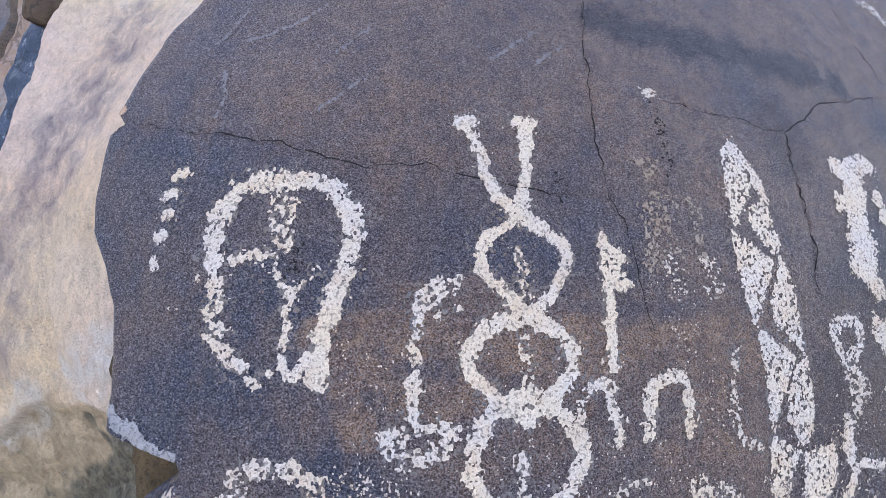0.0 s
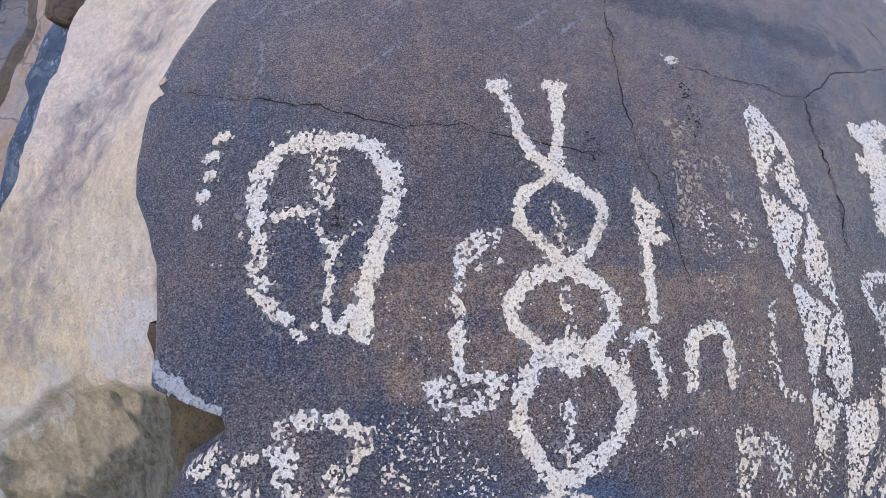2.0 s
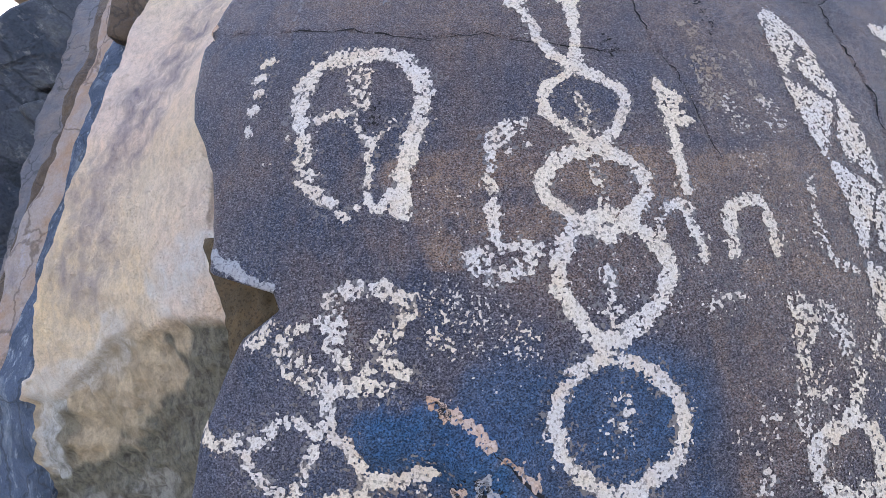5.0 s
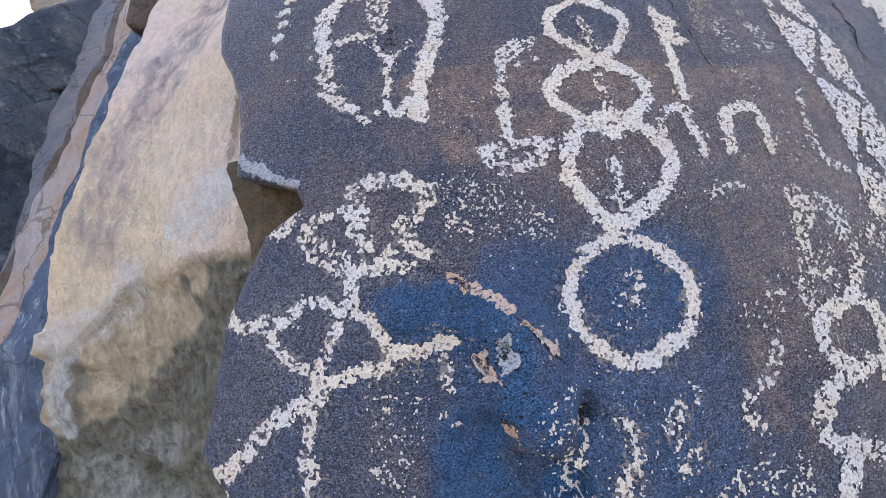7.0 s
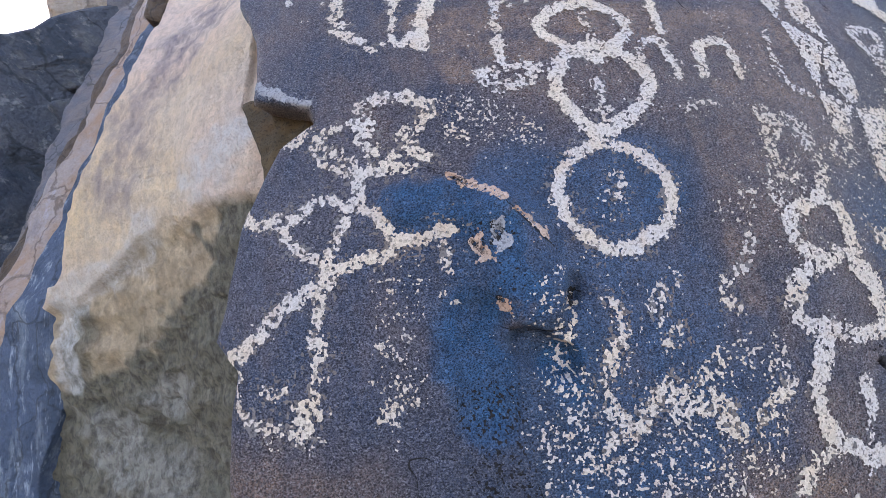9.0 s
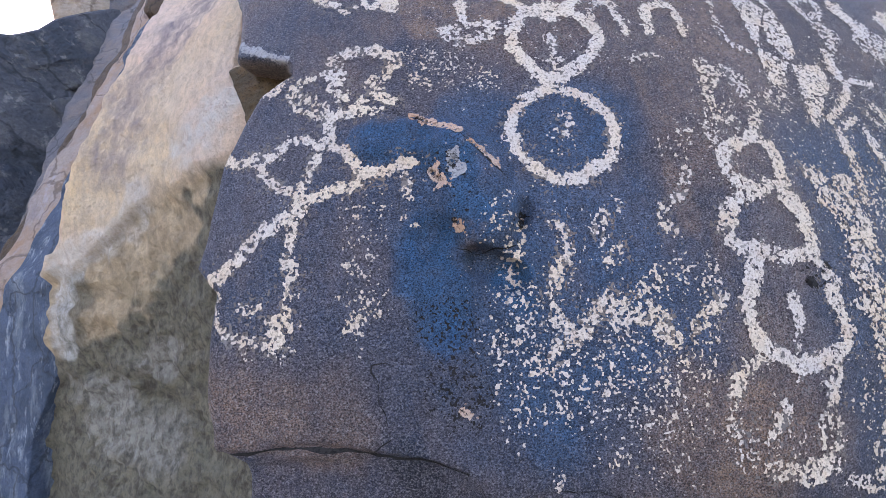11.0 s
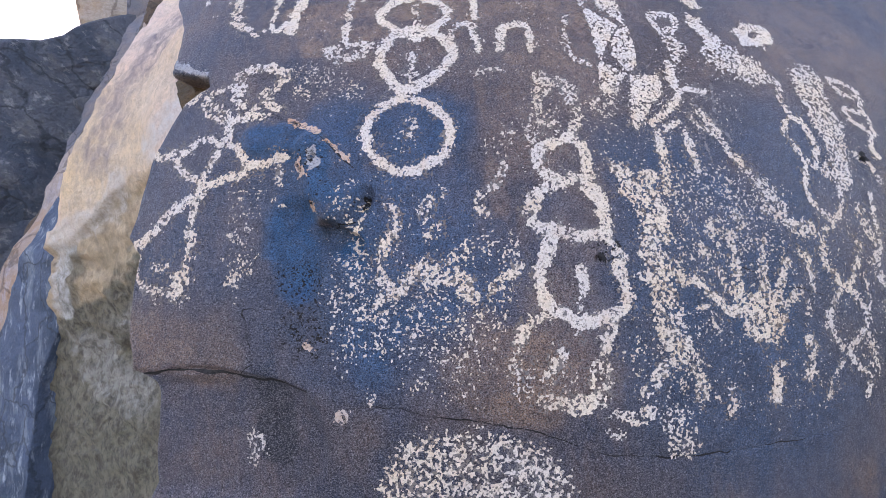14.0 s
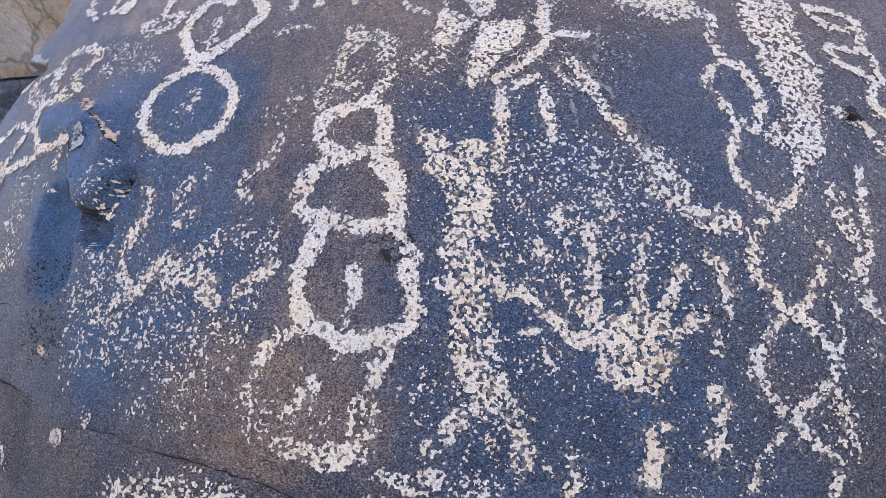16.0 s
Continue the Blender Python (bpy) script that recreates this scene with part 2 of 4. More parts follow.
def face(x, z):
    """Depth y of the carved face over the upright plane."""
    a, c = np.asarray(x) - 0.2, np.asarray(z) - 1.2
    y = (0.3645 + 0.2277 * a + 0.2209 * c + 0.2236 * a * a + 0.0078 * a * c + 0.2964 * c * c
         - 0.1041 * a ** 3 - 0.0259 * a * a * c + 0.0199 * a * c * c - 0.0318 * c ** 3)
    y = y + 0.010 * (value_noise(x, z, 0.16, 11) - 0.5) + 0.003 * (value_noise(x, z, 0.045, 12) - 0.5)
    for width, line in CRACKS:
        wob = 0.006 * (value_noise(x, z, 0.02, 21) - 0.5)
        d = np.abs(to_line(x + wob, z - wob, line))
        y = y + 0.0007 * width * soft(d, 0.0003, 0.0012 * width)
    for px, pz, r in PITS:
        d = np.hypot(x - px / 1000, z - pz / 1000)
        y = y + 0.0009 * r * soft(d, 0.0002 * r, 0.0008 * r)
    # the fractured knob with its hollow below
    y = y + 0.012 * soft(to_line(x, z, (-18, 1060, -20, 985)), 0.010, 0.028) - 0.013 * soft(to_line(x, z, (10, 1150, 30, 1085)), 0.020, 0.024)
    y = y + 0.020 * soft(to_line(x, z, (20, 1040, 48, 1022)), 0.012, 0.007) + 0.009 * soft(to_line(x, z, (68, 1090, 62, 1068)), 0.003, 0.009)
    y = y - 0.006 * soft(to_line(x, z, (-80, 1182, 0, 1172)), 0.012, 0.02)
    # the block under the ledge stands back, and the rim is worn round
    y = y + 0.012 * soft(to_line(x, z, (-300, 800, -120, 800, -60, 790)), 0.062, 0.02)
    rim = np.clip(1 - (x - edge_at(z)) / 0.022, 0, 1)
    return y + 0.016 * rim ** 3


def grid_mesh(name, xs, ys, zs, material, masks=None, flip=False):
    rows, cols = xs.shape
    me = bpy.data.meshes.new(name)
    idx = np.arange(rows * cols).reshape(rows, cols)
    quads = np.stack([idx[:-1, :-1], idx[:-1, 1:], idx[1:, 1:], idx[1:, :-1]], -1).reshape(-1, 4)
    if flip:
        quads = quads[:, ::-1]
    put_mesh(me, np.stack([xs, ys, zs], -1).reshape(-1, 3), quads)
    for key, val in (masks or {}).items():
        me.attributes.new(key, "FLOAT", "POINT").data.foreach_set("value", np.ascontiguousarray(val, np.float32).ravel())
    me.materials.append(material)
    return me


def put_mesh(me, verts, quads):
    me.vertices.add(len(verts))
    me.vertices.foreach_set("co", np.ascontiguousarray(verts, np.float32).ravel())
    me.loops.add(quads.size)
    me.loops.foreach_set("vertex_index", np.ascontiguousarray(quads, np.int32).ravel())
    me.polygons.add(len(quads))
    me.polygons.foreach_set("loop_start", np.arange(0, quads.size, 4, dtype=np.int32))
    me.polygons.foreach_set("use_smooth", np.ones(len(quads), bool))
    me.update(calc_edges=True)
    me.validate()


def close_back(x, y, z, rear, drop):
    """Carry the top of a rock back to its rear face, rounded, and down to the ground."""
    xs, ys, zs = [x], [y], [z]
    for k in (0.08, 0.25, 0.5, 0.75, 0.93, 1.0):
        lump = 0.10 * drop * (value_noise(x[-1:], x[-1:] * 0 + k, 0.2, 43) - 0.5)
        xs.append(x[-1:])
        ys.append(y[-1:] + (np.maximum(rear, y[-1:]) - y[-1:]) * k)
        zs.append(z[-1:] - drop * k ** 2.5 + lump)
    for k in (0.6, 0.2, 0.0):
        xs.append(x[-1:])
        ys.append(np.maximum(rear, y[-1:]))
        zs.append((z[-1:] - drop) * k - 0.05)
    return np.vstack(xs), np.vstack(ys), np.vstack(zs)


# ---- ground ----
def ground():
    k = np.linspace(-1, 1, 121)
    k = np.sign(k) * np.abs(k) ** 4 * 900
    x, y = np.meshgrid(k, k)
    z = 0.10 * (value_noise(x, y, 1.1, 31) - 0.5) + 0.03 * (value_noise(x, y, 0.3, 32) - 0.5)
    tagged(new("ground", grid_mesh("ground", x, y, z, GROUND)), "dry stony desert ground below the rocks", "ground", kind="structure")


ground()


# ---- the carved boulder ----
def boulder():
    us = np.concatenate([np.linspace(0, 0.022, 9)[:-1], np.linspace(0.022, 1.26, 400), np.linspace(1.30, 2.2, 24)])
    zs = np.concatenate([np.linspace(-0.05, 0.62, 40)[:-1], np.linspace(0.62, 1.95, 430), np.linspace(1.99, 2.6, 20)])
    u, z = np.meshgrid(us, zs)
    x = edge_at(z) + u
    y = face(x, z)
    # side: the broken edge runs back into the cleft; far end and top close the mass
    back = np.array([1.0, 0.6, 0.35, 0.2, 0.1, 0.05, 0.02, 0.006])
    sx = x[:, :1] + 0.05 * back[None] * 2 + 0.01 * (value_noise(z[:, :1] + 0 * back, back[None] + 0 * z[:, :1], 0.05, 41) - 0.5)
    sy = y[:, :1] + back[None] + 0.03 * back[None] * (value_noise(z[:, :1] + 0 * back, back[None] + 0 * z[:, :1], 0.3, 42) - 0.5)
    x, y, z = np.hstack([sx, x]), np.hstack([sy, y]), np.hstack([np.repeat(z[:, :1], len(back), 1), z])
    far = np.array([0.06, 0.25, 0.6, 1.1])
    x, y, z = np.hstack([x, x[:, -1:] + 0.12 * np.sqrt(far)[None]]), np.hstack([y, y[:, -1:] + far[None]]), np.hstack([z, np.repeat(z[:, -1:], 4, 1)])
    x, y, z = close_back(x, y, z, 2.6, 0.25)
    n = value_noise(x, z, 0.012, 51) * 0.5 + value_noise(x, z, 0.004, 52) * 0.5
    rag = 0.03 * (value_noise(x, z, 0.03, 53) - 0.5) + 0.02 * (n - 0.5)

    def patch(line, r, w, amount=1.0):
        return amount * soft(to_line(x, z, line) + rag, r, w)

    # Patches where the varnish mirrors the sky, put into the colour.
    blue = np.maximum.reduce([
        patch((-79, 1180, -10, 1172), 0.026, 0.012, 0.85), patch((10, 1141, 22, 1085), 0.020, 0.014, 0.9), patch((-24, 1063, -21, 990), 0.018, 0.026, 0.85),
        patch((50, 1030, 42, 1012), 0.014, 0.010, 1.0), patch((-1, 1203, 73, 1192), 0.014, 0.02, 0.6), patch((40, 1170, 150, 1175), 0.035, 0.05, 0.62), patch((-10, 1208, 170, 1192), 0.006, 0.015, 0.5),
        patch((60, 1080, 130, 960), 0.075, 0.10, 0.55), patch((60, 1010, 90, 900), 0.03, 0.06, 0.6), patch((480, 1060, 560, 860), 0.06, 0.12, 0.46), patch((420, 1120, 470, 1060), 0.03, 0.06, 0.3), patch((300, 1050, 320, 1010), 0.02, 0.04, 0.3), patch((60, 950, 20, 900), 0.03, 0.05, 0.3), patch((-190, 1130, 60, 960), 0.07, 0.10, 0.24), patch((420, 900, 600, 780), 0.06, 0.12, 0.38), patch((-90, 1010, -130, 1080), 0.04, 0.06, 0.2), patch((640, 1150, 720, 960), 0.04, 0.10, 0.35)])
    brown = np.maximum.reduce([
        patch((-61, 1410, 66, 1408), 0.009, 0.014, 1.0), patch((180, 1405, 339, 1401), 0.010, 0.016, 1.0), patch((-26, 1402, -22, 1327), 0.004, 0.009, 0.9), patch((-48, 1402, -43, 1346), 0.004, 0.008, 0.8), patch((55, 1400, 55, 1338), 0.005, 0.009, 0.9), patch((84, 1392, 88, 1345), 0.008, 0.010, 0.8), patch((161, 1386, 148, 1357), 0.012, 0.014, 0.8), patch((198, 1394, 193, 1330), 0.008, 0.014, 0.8), patch((274, 1389, 276, 1345), 0.010, 0.014, 0.8), patch((330, 1390, 335, 1330), 0.012, 0.02, 0.7), patch((-30, 1385, 70, 1350), 0.035, 0.035, 0.15), patch((-32, 1402, 370, 1392), 0.014, 0.022, 0.9), patch((266, 1290, 347, 1281), 0.005, 0.01, 0.9),
        patch((205, 868, 262, 846), 0.030, 0.045, 1.25), patch((300, 868, 325, 850), 0.022, 0.04, 0.9), patch((130, 880, 140, 830), 0.012, 0.04, 0.5), patch((300, 940, 330, 900), 0.02, 0.05, 0.6), patch((-230, 930, -190, 910), 0.02, 0.04, 0.6), patch((330, 1010, 345, 1060), 0.02, 0.04, 0.5), patch((-200, 905, -120, 930), 0.01, 0.03, 0.5), patch((300, 1470, 420, 1440), 0.02, 0.05, 0.5), patch((20, 1440, 330, 1432), 0.006, 0.014, 0.5), patch((40, 1300, 200, 1310), 0.01, 0.03, 0.4), patch((-250, 908, -120, 888), 0.020, 0.025, 0.6), patch((263, 1698, 330, 1600), 0.06, 0.08, 0.6), patch((430, 1500, 560, 1620), 0.05, 0.10, 0.4), patch((230, 1330, 400, 1240), 0.04, 0.08, 0.45),
        patch((560, 1790, 800, 1830), 0.08, 0.12, 0.6), patch((120, 1625, 0, 1630), 0.035, 0.06, 0.6), patch((-120, 1700, 80, 1735, 260, 1700), 0.05, 0.10, 0.5), patch((250, 1790, 500, 1800), 0.04, 0.08, 0.5), patch((290, 1180, 330, 1280), 0.05, 0.06, 0.45), patch((380, 1290, 820, 1330), 0.06, 0.12, 0.42), patch((760, 1010, 800, 940), 0.03, 0.08, 0.35),
        patch((-20, 1175, 10, 1160), 0.003, 0.006, 0.6), patch((8, 1054, 44, 1048), 0.006, 0.006, 0.7), patch((220, 1240, 232, 1060), 0.004, 0.012, 0.6), patch((280, 1300, 300, 1220), 0.02, 0.05, 0.5),
        *(patch((k, 1400, k + 3, 1400 - 45 - 30 * ((k * 7) % 5) / 5), 0.0035, 0.006, 0.8) for k in (*range(-36, 75, 13), *range(190, 380, 17)))])
    # Paints the top shadow band, hollow shade and dimmer right and bottom, plus streaks.
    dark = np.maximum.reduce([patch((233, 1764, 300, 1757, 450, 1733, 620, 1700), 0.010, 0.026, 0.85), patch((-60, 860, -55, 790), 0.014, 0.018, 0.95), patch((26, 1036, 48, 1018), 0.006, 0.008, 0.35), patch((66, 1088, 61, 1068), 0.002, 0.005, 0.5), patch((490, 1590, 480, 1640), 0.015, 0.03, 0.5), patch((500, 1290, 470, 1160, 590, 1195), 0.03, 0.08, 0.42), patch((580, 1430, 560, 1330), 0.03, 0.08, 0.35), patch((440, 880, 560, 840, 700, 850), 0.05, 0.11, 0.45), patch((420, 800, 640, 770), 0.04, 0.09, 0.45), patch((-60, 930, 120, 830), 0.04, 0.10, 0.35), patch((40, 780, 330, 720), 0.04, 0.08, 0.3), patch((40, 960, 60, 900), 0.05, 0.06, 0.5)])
    pale = patch((5, 1052, 45, 1052), 0.003, 0.005, 0.25)
    rim = np.clip(1 - (x - edge_at(z)) / 0.011, 0, 1) * (value_noise(z, y, 0.02, 55) > 0.45)
    side = (y > face(x, z) + 0.012) & (x < edge_at(z) + 0.12) & (z < 2.5)
    pale = np.maximum(pale, 0.75 * rim * np.clip((np.abs(z - 1.31) < 0.03) + (n > 0.5), 0, 1))
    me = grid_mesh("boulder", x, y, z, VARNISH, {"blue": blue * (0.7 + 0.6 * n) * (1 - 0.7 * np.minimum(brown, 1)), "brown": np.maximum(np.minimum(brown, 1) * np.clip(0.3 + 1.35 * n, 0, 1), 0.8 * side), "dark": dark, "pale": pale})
    return tagged(new("boulder", me), "large dark varnished boulder covered in pale pecked carvings", "boulder")


BOULDER = boulder()


def smooth_line(line):
    """A rounded line through the given x, z, x, z ... points."""
    p = np.array(line, float).reshape(-1, 2)
    if len(p) < 3:
        return p.ravel()
    ring = np.hypot(*(p[0] - p[-1])) < 1
    q = np.vstack([p[-2] if ring else 2 * p[0] - p[1], p, p[1] if ring else 2 * p[-1] - p[-2]])
    out = []
    for a, b, c, d in zip(q[:-3], q[1:-2], q[2:-1], q[3:]):
        for t in (0, 0.25, 0.5, 0.75):
            out.append(0.5 * (2 * b + (c - a) * t + (2 * a - 5 * b + 4 * c - d) * t * t + (3 * b - a - 3 * c + d) * t ** 3))
    return np.vstack([*out, p[-1]]).ravel()


def inside(x, z, line):
    """Whether points lie within a closed line."""
    p = np.array(line, float).reshape(-1, 2) / 1000
    odd = np.zeros(np.shape(x), bool)
    for a, b in zip(p[:-1], p[1:]):
        if a[1] != b[1]:
            odd ^= ((a[1] > z) != (b[1] > z)) & (x < (b[0] - a[0]) * (z - a[1]) / (b[1] - a[1]) + a[0])
    return odd


def pecked(name, label, strokes, material=None):
    """One carving: hammered strokes as (half width in mm, cover, line in mm); a negative cover leaves the dark skin."""
    lines = [smooth_line(s[2]) if s[0] else np.array(s[2] + s[2][:2], float) for s in strokes]
    pad = max(s[0] for s in strokes) + 16
    pts = np.concatenate([k.reshape(-1, 2) for k in lines])
    lo, hi = (pts.min(0) - pad) / 1000, (pts.max(0) + pad) / 1000
    tiny = 0.34 if "pit" in name else 0.36 if "dust" in label else 0.44 if "specks" in name else 0.5 if max(s[0] for s in strokes) > 11 or not strokes[0][0] else 0.58
    cell = 0.0008
    x, z = np.meshgrid(np.arange(lo[0], hi[0], cell), np.arange(lo[1], hi[1], cell))
    wx, wz = 0.009 * (value_noise(x, z, 0.011, 61) - 0.5), 0.009 * (value_noise(x, z, 0.011, 62) - 0.5)
    chance, cut, halo = np.zeros_like(x), np.zeros_like(x), np.zeros_like(x)
    for (half, cover, _), line in zip(strokes, lines):
        reach = (half + 16) / 1000
        near = line.reshape(-1, 2) / 1000
        c0, c1 = (np.clip(((near[:, 0].min() - reach, near[:, 0].max() + reach) - lo[0]) / cell, 0, x.shape[1])).astype(int)
        r0, r1 = (np.clip(((near[:, 1].min() - reach, near[:, 1].max() + reach) - lo[1]) / cell, 0, x.shape[0])).astype(int)
        part = np.s_[r0:r1 + 1, c0:c1 + 1]
        k = min(1, half / 9)
        d = to_line(x[part] + wx[part] * k, z[part] + wz[part] * k, line)
        if not half:
            d = np.where(inside(x[part] + wx[part] * 0.5, z[part] + wz[part] * 0.5, line), -d, d)
        half /= 1000
        if cover < 0:
            cut[part] = np.maximum(cut[part], soft(d, half * 0.7, 0.002))
            continue
        loose = cover < 0.5
        body = cover * soft(d, half * (0.58 if loose else 0.76) - 0.0010, 0.0036 + (0.85 * half if loose else 0.30 * half))
        halo[part] = np.maximum(halo[part], 0.5 * min(1, cover + 0.2) * np.exp(-np.maximum(d - 0.7 * half, 0) / 0.006))
        chance[part] = np.maximum(chance[part], np.maximum(body, 0.13 * cover * np.exp(-np.maximum(d - half, 0) / 0.004)))
    chance = np.where(chance > 0.5, 0.5 + (chance - 0.5) * 1.08, chance) * (0.84 + 0.32 * value_noise(x, z, 0.012, 65))
    chance *= 1 - cut
    ob = flakes(name, x, z, chance, tiny, 63, 0.0008, material or (PECK_FAINT if "faint" in label else PECK_SCRATCH if name == "scratch" else PECK), BOULDER)
    if ob is None:
        return
    tagged(ob, label, kind="stuff" if "specks" in name else "")
    if material is None and "specks" not in name and "faint" not in label and "scratch" not in name:
        halo = np.clip(halo, 0, 0.5) * (0.5 + value_noise(x, z, 0.018, 66))
        worn = flakes("worn_edge", x, z, halo, 0.55, 73, 0.0005, PECK_WORN, ob)
        if worn:
            tagged(worn, "dull worn grains along the pecked line")


def flakes(name, x, z, chance, tiny, seed, lift, material, parent):
    """Small ragged flakes where the noise stays under the chance, laid on the face."""
    cell = x[0, 1] - x[0, 0]
    n = 0.48 * value_noise(x, z, 0.0064 * tiny, seed) + 0.34 * value_noise(x, z, 0.0036 * tiny, seed + 1) + 0.18 * value_noise(x, z, 0.0022 * tiny, seed + 2)
    rank = np.interp(n, np.quantile(n, np.linspace(0, 1, 65)), np.linspace(0, 1, 65))
    f = chance - rank
    mean = (f[:-1, :-1] + f[1:, :-1] + f[:-1, 1:] + f[1:, 1:]) / 4
    keep = (mean > 0) & (np.maximum(chance[:-1, :-1], chance[1:, 1:]) > 0.01)
    near = np.zeros((keep.shape[0] + 1, keep.shape[1] + 1), int)
    for a in (0, 1):
        for b in (0, 1):
            near[a:a + keep.shape[0], b:b + keep.shape[1]] += keep
    gz, gx = np.gradient(f, cell)
    step = np.clip(-f / np.maximum(gx ** 2 + gz ** 2, 1e-6), -1e-3, 1e-3)
    rim = (near > 0) & (near < 4)
    x = x + np.where(rim, np.clip(step * gx, -0.0004, 0.0004), 0)
    z = z + np.where(rim, np.clip(step * gz, -0.0004, 0.0004), 0)
    idx = np.arange(x.size).reshape(x.shape)
    quads = np.stack([idx[:-1, :-1], idx[:-1, 1:], idx[1:, 1:], idx[1:, :-1]], -1)[keep]
    used, inv = np.unique(quads, return_inverse=True)
    vx, vz = x.ravel()[used], z.ravel()[used]
    ok = vx > edge_at(vz) + 0.004
    quads = inv.reshape(-1, 4)
    quads = quads[ok[quads].all(1)]
    if not len(quads):
        return None
    me = bpy.data.meshes.new(name)
    put_mesh(me, np.stack([vx, face(vx, vz) - lift, vz], -1), quads)
    me.materials.append(material)
    ob = new(name, me)
    ob.parent = parent
    return ob


pecked("pecked_arch", "pale pecked arch with a line hanging inside", [
    (9.5, 0.86, (-167, 1458, -173, 1491, -169, 1518, -159, 1538, -142, 1549, -114, 1551, -86, 1552, -61, 1543, -44, 1524, -38, 1502, -40, 1480, -46, 1455)),
    (8.7, 0.95, (-46, 1456, -52, 1438, -59, 1418, -64, 1393, -63, 1370)),
    (5.8, 0.62, (-172, 1448, -159, 1439, -166, 1424, -152, 1412)),
    (4.6, 0.8, (-166, 1408, -153, 1399, -141, 1389, -130, 1382)),
    (7.2, 0.62, (-114, 1532, -110, 1507, -105, 1490)),
    (3.9, 0.4, (-101, 1532, -99, 1502)),
    (3.8, 0.85, (-154, 1474, -133, 1478, -115, 1481)),
    (2.6, 0.7, (-111, 1478, -106, 1459, -96, 1443)),
    (4.7, 0.7, (-94, 1444, -92, 1438)),
    (2.7, 0.5, (-91, 1446, -78, 1459, -70, 1466)),
    (3.0, 0.75, (-96, 1433, -95, 1413, -95, 1394, -91, 1379, -82, 1371)),
    (4.5, 0.85, (-82, 1372, -74, 1381, -69, 1391)),
    (2.9, 0.8, (-121, 1372, -119, 1371)),
    (2.9, 0.8, (-116, 1365, -114, 1364)),
    (2.4, 0.7, (-105, 1377, -103, 1376))])
pecked("pecked_dot", "small round pale pecked dot", [
    (5.4, 0.9, (-223, 1558, -218, 1560))])
pecked("pecked_dot", "small round pale pecked dot", [
    (4.8, 0.9, (-229, 1538, -224, 1540))])
pecked("pecked_dot", "small round pale pecked dot", [
    (4.7, 0.9, (-229, 1516, -224, 1519))])
pecked("pecked_dot", "small round pale pecked dot", [
    (5.2, 0.9, (-232, 1495, -227, 1498))])
pecked("pecked_specks", "cluster of small pecked specks", [
    (4.0, 0.5, (-232, 1473, -229, 1469)),
    (2.2, 0.5, (-184, 1458, -182, 1457)),
    (4.3, 0.2, (-204, 1427, -198, 1426)),
    (2.9, 0.3, (-116, 1564, -107, 1547))])
pecked("pecked_prong", "slanting pale pecked prong above the rings", [
    (6.2, 0.95, (71, 1612, 85, 1585, 97, 1552, 117, 1522)),
    (6.0, 0.95, (64, 1615, 77, 1617))])
pecked("pecked_prong", "upright pale pecked prong above the rings", [
    (7.2, 0.95, (135, 1614, 135, 1570, 128, 1515)),
    (6.3, 0.95, (127, 1619, 144, 1619))])
pecked("pecked_ring_chain", "chain of four pale pecked rings", [
    (6.1, 0.93, (126, 1511, 95, 1495, 87, 1475, 101, 1453, 123, 1432, 135, 1423, 159, 1440, 174, 1466, 168, 1489, 145, 1505, 126, 1511)),
    (6.8, 0.93, (132, 1420, 99, 1412, 76, 1393, 79, 1372, 99, 1353, 131, 1332, 159, 1349, 177, 1373, 171, 1396, 150, 1413, 132, 1420)),
    (4.6, 0.4, (120, 1484, 128, 1468, 136, 1441)),
    (4.8, 0.42, (129, 1400, 134, 1375, 132, 1348)),
    (7.4, 0.9, (127, 1351, 91, 1330, 80, 1296, 90, 1266, 120, 1238, 159, 1260, 182, 1288, 180, 1318, 154, 1341, 127, 1351)),
    (4.4, 0.55, (128, 1299, 127, 1281, 124, 1253)),
    (3.7, 0.4, (117, 1266, 134, 1267)),
    (6.0, 0.9, (115, 1224, 83, 1212, 68, 1185, 70, 1154, 89, 1128, 117, 1117, 153, 1128, 174, 1151, 176, 1182, 152, 1212, 115, 1224)),
    (4.6, 0.6, (130, 1190, 126, 1167)),
    (14.2, 0.1, (121, 1179, 117, 1156))])
pecked("pecked_hook", "pale pecked hooked staff with a bowl-shaped foot", [
    (6.4, 0.6, (63, 1456, 43, 1449, 30, 1434, 27, 1416, 25, 1405)),
    (2.7, 0.6, (66, 1446, 50, 1439, 38, 1429)),
    (5.0, 0.68, (23, 1401, 27, 1376, 26, 1353, 27, 1335)),
    (5.4, 0.58, (0, 1322, 19, 1324, 40, 1330, 65, 1322)),
    (7.8, 0.55, (10, 1311, 30, 1305, 57, 1311)),
    (2.9, 0.6, (18, 1296, 24, 1295)),
    (2.2, 0.7, (64, 1430, 66, 1429)),
    (3.2, 0.3, (41, 1426, 47, 1423))])
pecked("pecked_key", "pale pecked upright staff with two teeth", [
    (5.3, 0.9, (215, 1493, 219, 1449, 218, 1406, 218, 1370)),
    (5.7, 0.9, (221, 1474, 238, 1473)),
    (5.6, 0.9, (221, 1450, 240, 1445)),
    (7.4, 0.85, (226, 1465, 228, 1448))])
pecked("pecked_loop", "pale pecked open-ended loop", [
    (5.0, 0.66, (183, 1304, 183, 1330, 188, 1349, 201, 1357, 213, 1352, 218, 1331, 223, 1306))])
